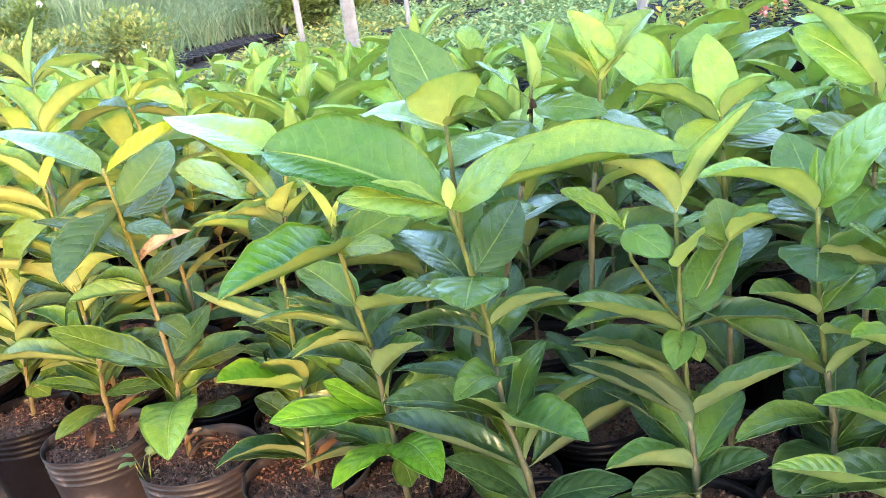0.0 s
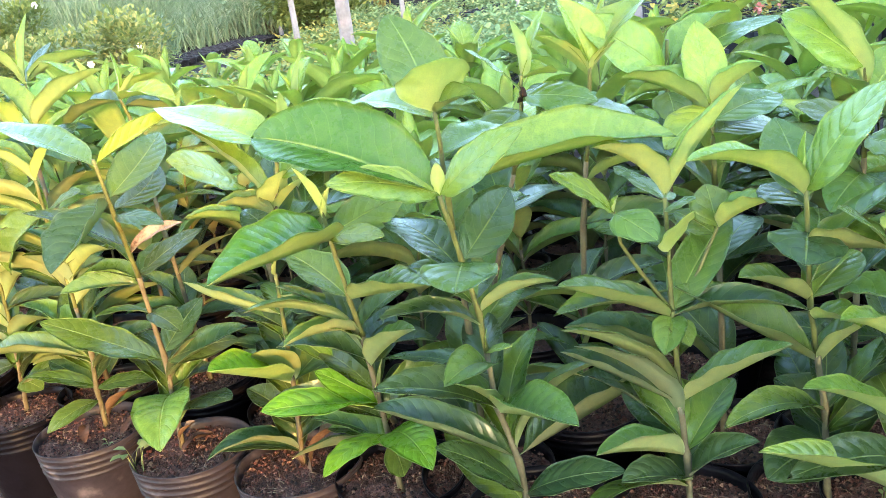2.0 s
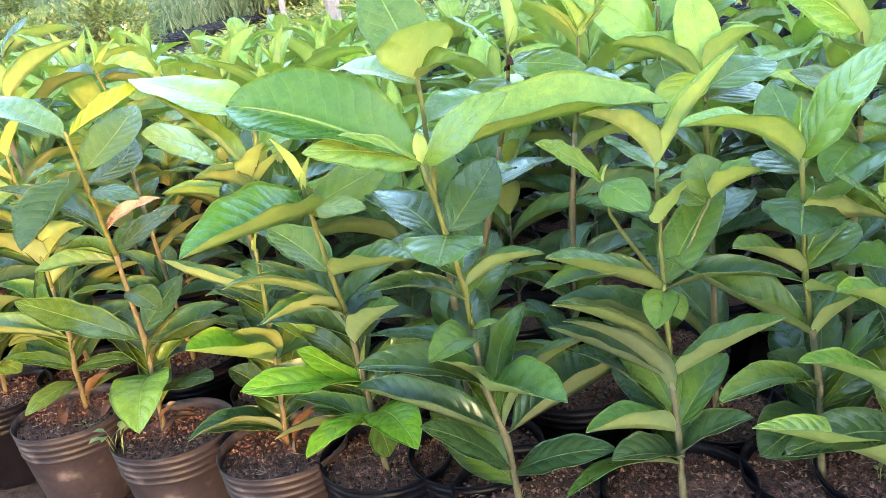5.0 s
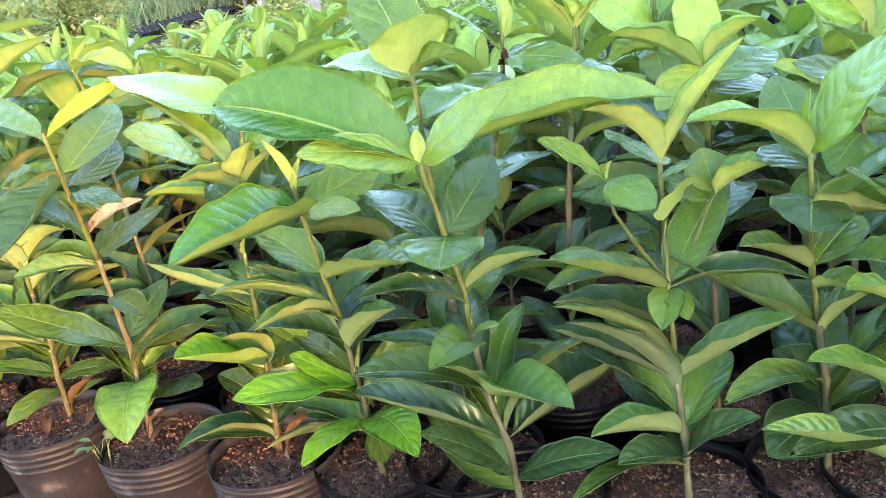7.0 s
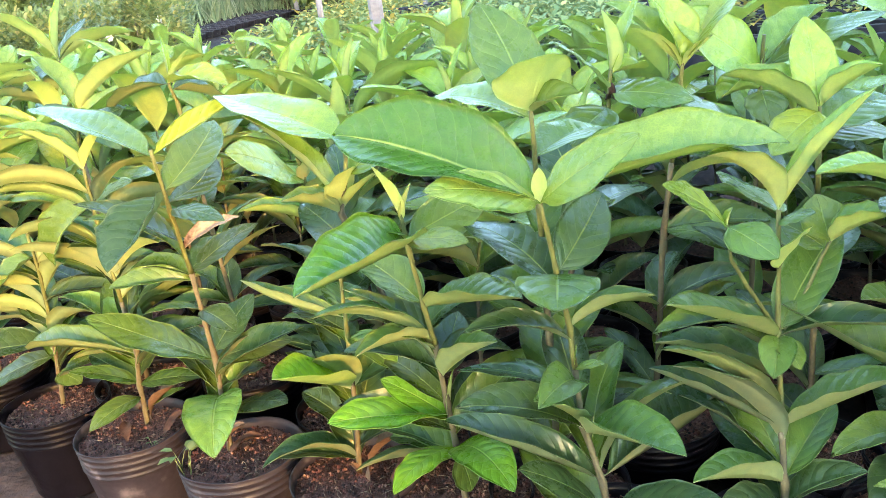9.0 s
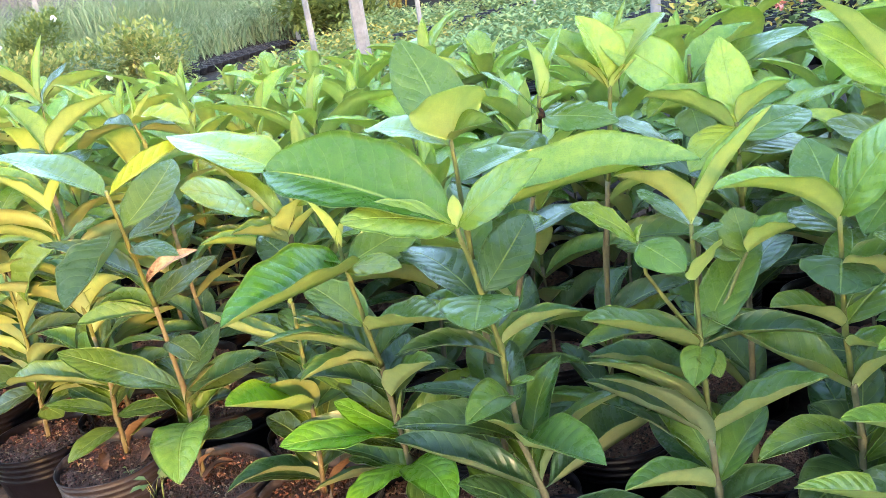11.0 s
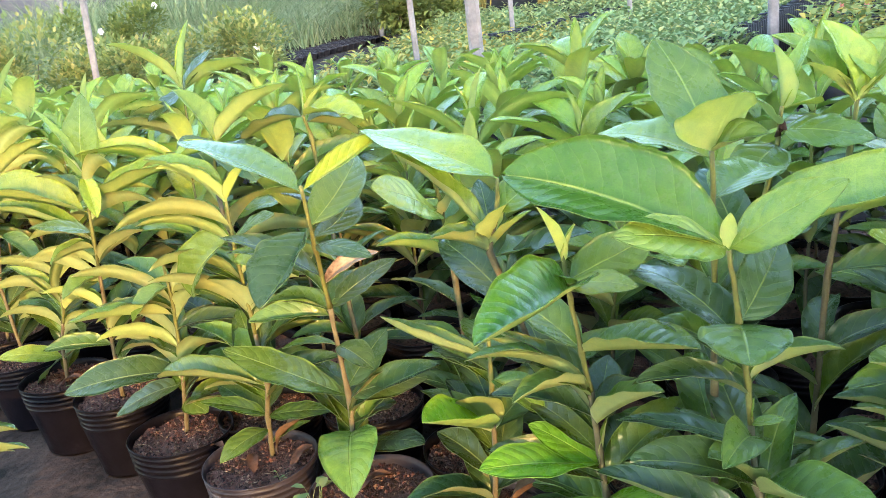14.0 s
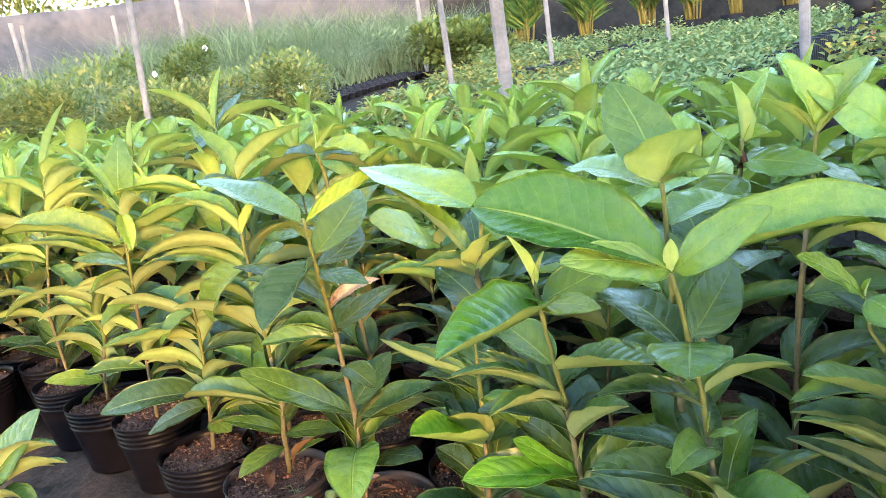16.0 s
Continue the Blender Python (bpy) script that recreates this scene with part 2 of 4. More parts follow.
def leaf(parent, place, azimuth, elevation, length, width, arch, fold, roll, tone, rng, label="", fine=False, sweep=None, twist=0):
    """A leaf: base at place, tip length away along azimuth and elevation; arch bends it, fold is the V along its midrib,
    sweep bows it sideways, twist turns it towards the tip."""
    ns, nw = (33, 11) if fine else (13, 5)
    s = np.linspace(0, 1, ns)
    theta = arch * (0.5 - s) + 0.25 * arch * (0.5 - s) ** 3
    dx, dz = np.cos(theta), np.sin(theta)
    mx = np.concatenate(([0], np.cumsum((dx[1:] + dx[:-1]) / 2)))
    mz = np.concatenate(([0], np.cumsum((dz[1:] + dz[:-1]) / 2)))
    a0 = math.atan2(mz[-1], mx[-1])
    k = length / math.hypot(mx[-1], mz[-1])
    mx, mz = k * (mx * math.cos(a0) + mz * math.sin(a0)), k * (mz * math.cos(a0) - mx * math.sin(a0))
    theta = theta - a0
    q = np.clip((s - 0.05) / 0.95, 0, 1)
    half = width / 2 * (q ** 0.65 * (1 - q) ** 0.85) / (0.4333 ** 0.65 * 0.5667 ** 0.85) + 0.0016 * (1 - s)
    w = np.linspace(-1, 1, nw)
    w = np.sign(w) * np.abs(w) ** 0.85
    S, W = np.meshgrid(np.arange(ns), w, indexing="ij")
    h, f = half[S], fold * (1 - 0.3 * s[S])
    p1, p2 = rng.uniform(0, 6.28), rng.uniform(0, 6.28)
    ripple = 0.024 * width * np.abs(W) ** 2 * np.sin(6.28 * (2.2 + rng.uniform(0, 1.6)) * s[S] + np.where(W > 0, p1, p2))
    up = h * (np.abs(W) * np.sin(f) - 0.14 * W ** 2) + ripple * np.sin(np.pi * s[S])
    up += (0.009 if fine else 0.0) * width * np.cos(6.28 * (9 * length / 0.15 * s[S] - 1.9 * np.abs(W))) * np.sqrt(np.abs(W)) * (1 - np.abs(W))
    side = W * h * np.cos(f)
    tw = radians(twist) * s[S]
    bow = rng.uniform(-0.06, 0.06) * length * s[S] ** 2 if sweep is None else 4 * sweep * length * s[S] * (1 - s[S])
    thick = 0.0011 * (1 - 0.5 * np.abs(W))
    coords = []
    for sign in (0.5, -0.5):
        u = up + sign * thick * np.where(W == 0, 1.0, np.cos(f))
        v = side - sign * thick * np.sin(f) * np.sign(W)
        u, v = u * np.cos(tw) + v * np.sin(tw), v * np.cos(tw) - u * np.sin(tw) + bow
        x = mx[S] - np.sin(theta)[S] * u
        z = mz[S] + np.cos(theta)[S] * u
        coords.append(np.stack([x, v, z], -1).reshape(-1, 3))
    n = ns * nw
    faces = []
    for a, b, c, d in grid_faces(ns, nw):
        faces += [(c, b, a), (d, c, a)]
    faces += [(c + n, b + n, a + n) for a, b, c in faces]
    index = [0] * (len(faces) // 2) + [1] * (len(faces) // 2)
    for i in range(ns - 1):
        for j, fl in ((0, False), (nw - 1, True)):
            a, b = i * nw + j, (i + 1) * nw + j
            e = (a, b, b + n, a + n)
            faces.append(e[::-1] if fl else e)
            index.append(0)
    uv = np.stack([s[S] * length / 0.15, (W + 1) / 2], -1).reshape(-1, 2)
    ob = mesh_object("leaf", np.concatenate(coords).tolist(), faces, (LEAF_TOP, LEAF_UNDER), parent, label, index, np.concatenate((uv, uv)))
    ob.matrix_basis = Matrix.Translation(place) @ Euler((0, 0, radians(azimuth))).to_matrix().to_4x4() @ Euler((0, -radians(elevation), 0)).to_matrix().to_4x4() @ Euler((radians(roll), 0, 0)).to_matrix().to_4x4()
    c = TONES[tone]
    g = rng.uniform(0.85, 1.15)
    ob.color = (c[0] * g * rng.uniform(0.9, 1.15), c[1] * g, c[2] * g, 1)
    return ob


POT_H, POT_R = 0.157, 0.09


def pot(parent, brown, rng, crumb_count=110, straw_count=12):
    """Thin ribbed nursery pot with soil; origin at the soil's level."""
    z0 = 0.012 - POT_H
    prof = [(0.0, z0), (POT_R * 0.70, z0), (POT_R * 0.74, z0 + 0.006)]
    for k in range(8):
        prof.append((POT_R * (0.74 + 0.2 * k / 8), z0 + 0.012 + (POT_H - 0.062) * k / 8))
    ph, am = rng.uniform(0, 6.28), rng.uniform(0.01, 0.03)
    bend = lambda a, z: 1 + am * math.sin(2 * a + ph) + 0.008 * math.sin(5 * a + 40 * z + ph)
    prof.append((POT_R * 0.945, 0.012 - 0.048))
    v, f = lathe(prof, 40, bend)
    mat = BROWN_POT if brown else BLACK_POT
    body = mesh_object("pot", v, f, (mat,), parent, "thin brown plastic pot" if brown else "thin black plastic pot")
    prof = []
    for k in range(4):
        zb = 0.012 - 0.048 + k * 0.011
        r = POT_R * (0.945 + 0.012 * k)
        prof += [(r, zb), (r + 0.0004, zb + 0.0042), (r + 0.0022, zb + 0.0052), (r + 0.0022, zb + 0.0068), (r + 0.0004, zb + 0.0078)]
    prof += [(POT_R + 0.001, 0.011), (POT_R + 0.0015, 0.0125), (POT_R - 0.0006, 0.0125), (POT_R - 0.003, 0.004), (POT_R - 0.004, -0.02)]
    v, f = lathe(prof, 40, bend)
    mesh_object("rim", v, f, (mat,), body, "ribbed rim")
    prof = [(POT_R - 0.002 - 0.0163 * k, 0) for k in range(6)] + [(0.0005, 0)]
    v, f = lathe(prof, 28, lambda a, z: 1 + am * math.sin(2 * a + ph))
    v = [(x, y, -0.006 + 0.010 * noise.noise(Vector((x * 30 + ph, y * 30, 0))) + 0.006 * noise.noise(Vector((x * 110, y * 110, ph)))) for x, y, z in v]
    mesh_object("soil", v, f, (SOIL,), parent, "dark crumbly potting soil")
    crumbs, straws = [], []
    for _ in range(crumb_count):
        r, a = POT_R * 0.93 * math.sqrt(rng.random()), rng.uniform(0, 6.28)
        p, k = Vector((r * math.cos(a), r * math.sin(a), 0.0)), rng.choice((rng.uniform(0.0007, 0.0022), rng.uniform(0.0014, 0.0048)))
        vs = [p + Vector((rng.uniform(0.5, 1) * k * dx, rng.uniform(0.5, 1) * k * dy, rng.uniform(0.4, 0.9) * k * dz)) for dx, dy, dz in ((1, 0, 0), (0, 1, 0), (-1, 0, 0), (0, -1, 0), (0, 0, 1), (0, 0, -1))]
        crumbs.append((vs, [(0, 1, 4), (1, 2, 4), (2, 3, 4), (3, 0, 4), (1, 0, 5), (2, 1, 5), (3, 2, 5), (0, 3, 5)]))
    for _ in range(straw_count):
        r, a, h = POT_R * 0.85 * math.sqrt(rng.random()), rng.uniform(0, 6.28), rng.uniform(0, 6.28)
        p, l = Vector((r * math.cos(a), r * math.sin(a), 0.001)), rng.uniform(0.006, 0.022)
        d = Vector((math.cos(h), math.sin(h), rng.uniform(-0.05, 0.25))) * l / 2
        straws.append(tube([p - d, p + Vector((rng.uniform(-1, 1), rng.uniform(-1, 1), 1)) * 0.002, p + d], [0.0003, 0.0005, 0.0003], 4))
    v, f = join(crumbs)
    tagged(mesh_object("coarse_soil", v, f, (COIR,), parent, "reddish crumbs of coir and bark", smooth=False), kind="stuff")
    v, f = join(straws)
    tagged(mesh_object("litter", v, f, (FIBRE,), parent, "dry straw-coloured litter"), kind="stuff")


def stem_part(parent, points, r0, r1, rng, green_from=0.5):
    """Stem with swollen nodes; the upper part is green."""
    n = len(points)
    fine, radii = [], []
    for i in range(n - 1):
        a, b = Vector(points[i]), Vector(points[i + 1])
        for k in range(5):
            g = (i + k / 5) / (n - 1)
            fine.append(a.lerp(b, k / 5) + Vector((rng.uniform(-1, 1), rng.uniform(-1, 1), 0)) * 0.0006)
            radii.append((r0 + (r1 - r0) * g) * (1.3 if k == 0 else 1.0))
    fine.append(Vector(points[-1]))
    radii.append(r1)
    cut = max(2, int(len(fine) * green_from))
    v, f = tube(fine[:cut + 1], radii[:cut + 1])
    mesh_object("stem", v, f, (STEM,), parent, "brownish woody lower stem")
    v, f = tube(fine[cut:], radii[cut:])
    mesh_object("shoot", v, f, (SHOOT,), parent, "soft green upper stem")


SOIL_Z = 0.21
HERO_SPOTS = []
PLANT_LABEL = "young plant with glossy green leaves in a plastic pot"


def along(points, z):
    for a, b in zip(points, points[1:]):
        if a[2] <= z <= b[2]:
            return Vector(a).lerp(Vector(b), (z - a[2]) / max(b[2] - a[2], 1e-6))
    return Vector(points[-1] if z > points[-1][2] else points[0])


def start_plant(x, y, z, label=PLANT_LABEL):
    e = tagged(new("potted_plant"), label, "potted plant", "plants in the nursery bed")
    e.matrix_basis = Matrix.Translation((x, y, z))
    return e


class FrontPlant:
    """A plant in the front rows, grown leaf by leaf."""

    def __init__(self, base, stem, pot_at=(0, 0), brown=False, label=PLANT_LABEL, filler=0):
        self.rng = rng = random.Random(round(1000 * (base[0] + 7 * base[1])))
        self.thing = e = start_plant(base[0] + pot_at[0], base[1] + pot_at[1], SOIL_Z, label)
        HERO_SPOTS.append((base[0] + pot_at[0], base[1] + pot_at[1]))
        off = Vector((-pot_at[0], -pot_at[1], 0))
        self.stem = pts = [off + Vector((0, 0, -0.01))] + [off + Vector(p) for p in stem]
        self.twig = pts
        stem_part(e, pts, 0.0043, 0.0024, rng)
        pot(e, brown, rng, 900, 34)
        for n in range(filler):
            l = rng.uniform(0.1, 0.16)
            leaf(e, along(pts, pts[-1][2] * (rng.uniform(0.05, 0.3) if n % 3 == 0 else rng.uniform(0.12, 0.78))), rng.uniform(-20, 200), rng.uniform(0, 50), l, l * rng.uniform(0.38, 0.46), rng.uniform(0.4, 1.2), rng.uniform(0.3, 0.9), rng.uniform(-25, 25), rng.choice((2, 3)), rng)

        if base[0] < -0.5:
            # on the sunny side the leaves stand up and show their undersides
            for n in range(9):
                l, right = rng.uniform(0.11, 0.17), n % 2
                leaf(e, along(pts, pts[-1][2] * rng.uniform(0.2, 0.92)), (0 if right else 180) + rng.uniform(-38, 38), rng.uniform(2, 34), l, l * rng.uniform(0.36, 0.44), rng.uniform(0.7, 1.25), rng.uniform(0.8, 1.15), (-1 if right else 1) * rng.uniform(8, 38), rng.choice((1, 2)), rng)

    def branch(self, points):
        """A side shoot; the leaves added after it sit on it."""
        off = self.stem[0] + Vector((0, 0, 0.01))
        self.twig = pts = [off + Vector(p) for p in points]
        v, f = tube(pts, [0.0026, 0.0022, 0.0019, 0.0016][:len(pts)])
        mesh_object("side_shoot", v, f, (SHOOT,), self.thing, "thin green side shoot")

    def add(self, height, azimuth, elevation, length, width, arch, fold, roll, tone, sweep=None, twist=0):
        return leaf(self.thing, along(self.twig, height), azimuth, elevation, length, width, arch, fold, roll, tone, self.rng, fine=True, sweep=sweep, twist=twist)


def grown(rng, height, x=0, y=0, z=0, low=0.13):
    """A plant grown by rule: opposite pairs, each turned a quarter against the last, young at the top."""
    e = start_plant(x, y, z)
    lx, ly = rng.uniform(-0.03, 0.03), rng.uniform(-0.04, 0.02)
    pts = [(0, 0, -0.01)] + [(lx * k * k + rng.uniform(-0.004, 0.004), ly * k * k + rng.uniform(-0.004, 0.004), height * k) for k in (0.25, 0.5, 0.75, 1.0)]
    stem_part(e, pts, 0.0036, 0.0019, rng)
    az, n = rng.uniform(0, 180), rng.choice((8, 8, 9))
    for i in range(n):
        k = low + (1 - low) * (i / (n - 1)) ** 0.85
        age = 1 - i / (n - 1)
        tone = 3 if age > 0.8 else 2 if age > 0.5 else rng.choice((1, 1, 2)) if age > 0.2 else rng.choice((0, 0, 1))
        for side in (0, 180):
            if rng.random() < 0.06:
                continue
            l = rng.uniform(0.135, 0.205) * (0.85 if age < 0.1 else 1)
            el = rng.uniform(8, 34) if age > 0.25 else rng.uniform(22, 50)
            leaf(e, along(pts, height * k), az + side + rng.uniform(-14, 14), el, l, l * rng.uniform(0.4, 0.5), rng.uniform(0.45, 1.1), rng.uniform(0.35, 1.0), rng.uniform(-15, 15), tone, rng)
        az += 90 + rng.uniform(-15, 15)
    for side in (0, 180):
        l = rng.uniform(0.075, 0.125)
        leaf(e, pts[-1], az + side, rng.uniform(60, 80), l, l * 0.28, 0.25, 0.9, 0, 0, rng)
    pot(e, rng.random() < 0.1, rng)
    return e


# ---- ground ----
def ground_z(x, y):
    d = (x + 0.445) * 0.5 + (y - 1.115) * 0.866
    k = min(max((d - 1.35) / 0.8, 0), 1)
    z = 0.063 + 0.29 * k * k * (3 - 2 * k) + 0.03 * min(max(0, d - 2.5), 8)
    left = min(max((-x / max(y, 0.5) - 0.05) / 0.5, 0), 1)
    z -= 0.05 * min(max((0.15 - d) / 0.25, 0), 1)
    return z + 0.15 * left * min(max(0, d - 2.0), 6)


def axis(lo, hi, step, far):
    a = list(np.arange(lo, hi + 1e-6, step))
    return [-far, -far / 3, lo - 12, lo - 4] + a + [hi + 4, hi + 12, far / 3, far]


gx, gy = axis(-9, 7, 0.2, 900), axis(-3, 15, 0.2, 900)
gv = [(x, y, ground_z(x, y) + 0.012 * noise.noise(Vector((x * 3, y * 3, 0))) + 0.006 * noise.noise(Vector((x * 11, y * 11, 4)))) for y in gy for x in gx]
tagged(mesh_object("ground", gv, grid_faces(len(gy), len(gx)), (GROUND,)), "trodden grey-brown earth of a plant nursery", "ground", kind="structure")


def box(x0, x1, y0, y1, z0, z1):
    v = [(x, y, z) for z in (z0, z1) for y in (y0, y1) for x in (x0, x1)]
    return v, [(0, 2, 3, 1), (4, 5, 7, 6), (0, 1, 5, 4), (2, 6, 7, 3), (0, 4, 6, 2), (1, 3, 7, 5)]


# added unseen wall behind the camera; low sun comes only through its long opening
v, f = join([box(1.12, 9.0, -3.3, -3.05, -0.2, 3.4), box(-9.0, 1.12, -3.3, -3.05, -0.2, 0.69), box(-9.0, 1.12, -3.3, -3.05, 1.46, 3.4)])
tagged(mesh_object("sun_mask_wall", v, f, (BOUNCE_PLASTER,), smooth=False), "unseen added wall with a long opening that shapes the sunlight", "wall", kind="structure")

# raised edge on which the front pots stand
n, ev = 60, []
for i in range(n):
    k = -0.6 + 3.4 * i / (n - 1)
    w = 0.012 * noise.noise(Vector((k * 4, 0, 9)))
    for d, z in ((-0.165 + w, 0.0), (-0.16 + w, 0.05), (-0.14 + w, 0.063), (0.0, 0.064), (0.3, 0.064), (0.3, 0.0)):
        ev.append((-0.445 - 0.866 * k + 0.5 * d, 1.115 + 0.5 * k + 0.866 * d, z + (0.004 * noise.noise(Vector((k * 9, d * 9, 2))) if z > 0.03 else 0)))
tagged(mesh_object("bed_edge", ev, grid_faces(n, 6, 0, True), (EDGE,)), "worn brown-grey raised edge under the pots", "kerb", kind="structure")


# ---- the front plants ----
p = FrontPlant((.04, .868), [(-.007, 0, .091), (-.025, .001, .162), (-.033, -.002, .281), (-.044, -.023, .35), (-.058, -.048, .431)], pot_at=(0.01, 0.02), filler=10, label="tall plant with two huge arching top leaves in a black pot")
p.add(.431, 160, 19, .219, .120, .71, .76, -15, 5, .055, -33)
p.add(.431, 17, 3, .272, .108, .52, .89, 5, 1, -.044, 21)
p.add(.431, -155, 19, .123, .052, .45, .22, -35, 1)
p.add(.431, -25, 34, .115, .054, .35, .22, 44, 1)
p.add(.431, -95, 80, .036, .015, .1, .6, 0, 0)
p.add(.351, 54, 24, .122, .056, .35, .35, 43, 3)
p.add(.35, -97, -4, .081, .081, .3, .28, -3, 2)
p.add(.282, -4, 18, .094, .044, .67, 1.02, -11, 2, -.003, 5)
p.add(.291, 136, 19, .106, .064, .8, .75, -8, 2)
p.add(.156, -61, 17, .161, .089, .21, 1.02, -5, 2, -.033, 14)
p.add(.165, -150, 40, .078, .064, .5, .75, -8, 2)
p.add(.095, 155, 13, .195, .075, .87, 1.19, -9, 3, .102, 5)
p.add(.097, 44, -3, .254, .116, .52, 1.15, -2, 3, -.097, -5)
p.add(.050, -157, 42, .140, .065, .42, .24, -9, 3, .004, -13)
p.add(.045, -24, 21, .132, .060, .60, .35, 8, 3, -.015, 4)
p.add(.217, -117, 14, .110, .049, .86, .69, -23, 2, -.011, -9)
p.add(.234, -36, 19, .036, .018, .3, .3, 9, 1)
p.add(.238, 0, 82, .025, .014, .3, .3, 2, 0)
p = FrontPlant((-.005, .99), [(-.003, -.04, .24), (-.007, -.08, .41), (-.009, -.09, .505)], filler=10, label="upright plant with broad pale top leaves in a black pot")
p.add(.502, -67, 54, .074, .092, .3, .5, 3, 1)
p.add(.505, 120, 57, .126, .076, .35, .22, -7, 2)
p.add(.503, -33, 20, .058, .044, .4, .95, 30, 2)
p.add(.496, 135, 7, .142, .077, .5, .5, -8, 1)
p.add(.455, 47, 1, .137, .07, .5, .5, 8, 2)
p = FrontPlant((.225, .84), [(-.003, .001, .09), (-.007, .002, .153), (-.008, .014, .255), (-.009, .017, .39)], pot_at=(0, 0.02), filler=10, label="plant with drooping folded leaf pairs in a black pot")
p.add(.39, -14, 54, .139, .046, .2, 1.17, 0, 0)
p.add(.39, -152, 39, .111, .054, .8, 1.06, 0, 1)
p.add(.386, 103, 11, .105, .067, .2, .17, 25, 2)
p.add(.378, -52, 20, .04, .03, .4, .1, 14, 2)
p.add(.329, -55, 55, .064, .054, .3, .28, 8, 1)
p.add(.255, -151, 28, .167, .075, -.00, .73, -9, 2, -.035, 11)
p.add(.26, 38, 38, .143, .054, .5, .28, 15, 2)
p.add(.256, -111, -22, .058, .044, .3, .75, -4, 2)
p.add(.253, -77, -22, .044, .03, .4, .4, 0, 2)
p.add(.155, 150, 19, .148, .059, .41, 1.16, -15, 3, .044, 23)
p.add(.157, -34, 36, .148, .070, .09, .89, 0, 2, .003, 1)
p.add(.094, 38, 30, .110, .053, .77, .59, 1, 2, -.032, -1)
p.add(.090, -160, 18, .120, .069, .34, 1.15, 11, 2, .004, -2)
p.add(.061, -23, 36, .096, .058, .5, .75, 9, 3)
p.add(.056, -149, 22, .105, .058, .5, .75, -10, 3)
p.add(.208, 148, 10, .134, .067, .5, 1.06, 0, 3)
p.branch([(-.009, .012, .263), (-.044, 0, .319), (-.063, -.008, .353), (-.07, -.018, .391)])
p.add(.39, -163, 38, .086, .05, .4, .28, -25, 1)
p.add(.389, -51, -24, .056, .05, .4, .22, 14, 2)
p.add(.391, 0, 74, .018, .014, .2, .8, 0, 0)
p.branch([(-.002, .016, .262), (.027, .03, .299), (.045, .04, .329), (.055, .045, .343)])
p.add(.341, -30, 29, .068, .059, .5, 1.05, 0, 1)
p.add(.341, 101, 55, .053, .054, .3, .28, -3, 2)
p.add(.335, 140, 25, .052, .043, .4, .28, -17, 2)
p = FrontPlant((.39, .86), [(-.005, -.002, .12), (-.015, -.005, .19), (-.025, -.011, .251), (-.045, -.048, .392)], filler=10, label="plant with long folded leaves in a black pot")
p.add(.385, -162, 24, .143, .067, .8, .85, 0, 1)
p.add(.388, -33, 57, .133, .084, .4, .22, 31, 1)
p.add(.392, 0, 89, .059, .02, .1, .8, 0, 0)
p.add(.381, 84, 38, .114, .065, .3, .22, 2, 2)
p.add(.374, 110, 11, .065, .054, .3, .28, -9, 3)
p.add(.344, -117, -16, .059, .076, .3, .28, -11, 3)
p.add(.258, -151, 28, .121, .054, .24, .92, -10, 2, -.056, -1)
p.add(.26, 33, 18, .096, .064, .5, .5, 10, 2)
p.add(.312, -39, 13, .081, .096, .6, 1.05, 0, 2)
p.add(.181, 179, 35, .189, .095, .00, .89, -14, 2, .026, -2)
p.add(.178, -26, 42, .09, .058, .6, .95, 0, 2)
p.add(.235, -59, 7, .059, .051, .7, .95, 0, 1)
p.add(.098, 126, 34, .075, .077, .5, .75, -6, 3)
p.add(.079, -150, -5, .101, .076, .6, .22, -22, 3)
p = FrontPlant((-.125, .985), [(-.005, -.007, .09), (-.01, -.013, .15), (-.015, -.021, .233), (-.022, -.03, .284), (-.03, -.035, .35), (-.035, -.04, .4)], pot_at=(0, 0.02), filler=10, label="plant with one big cupped leaf and bright low leaves")
p.add(.364, -112, 7, .230, .113, .43, 1.01, -24, 5, .065, 30)
p.add(.367, -107, 28, .059, .03, .3, .1, -7, 1)
p.add(.367, -30, 4, .081, .038, .4, .22, 22, 1)
p.add(.37, 11, 19, .107, .054, .3, .17, 53, 2)
p.add(.389, -139, 66, .077, .026, .2, .9, 0, 0)
p.add(.389, 0, 72, .046, .02, .2, .9, 0, 0)
p.add(.285, -47, 16, .163, .079, .04, .87, 3, 2, .011, -5)
p.add(.287, 144, 25, .111, .064, .5, .5, -9, 2)
p.add(.241, -143, 8, .106, .051, .46, 1.00, 7, 2, -.035, 2)
p.add(.187, -47, 36, .125, .060, .35, 1.14, 6, 2, -.002, 1)
p.add(.244, 147, 7, .112, .064, .5, .75, -10, 3)
p.add(.211, 34, -12, .109, .064, .5, .75, 10, 3)
p.add(.188, 70, 29, .098, .054, .3, .28, 8, 3)
p.add(.224, -171, 31, .074, .051, .5, .75, -10, 2)
p.add(.084, -126, 3, .122, .054, .77, .19, 5, 4, -.020, 5)
p.add(.084, -67, 11, .167, .063, .77, .34, 13, 4, .034, -6)
p.add(.133, -156, 14, .154, .081, .18, .39, 16, 4, -.006, -35)
p.add(.129, 163, 29, .098, .045, .65, .36, -19, 4, .027, -6)
p.add(.127, 0, 81, .067, .018, .2, .8, 0, 0)
p.add(.122, -146, 29, .061, .022, .3, .5, 0, 0)
p.add(.074, -37, -71, .051, .049, .5, .28, 7, 2)
p.add(.074, 145, 0, .105, .064, .5, .75, -10, 2)
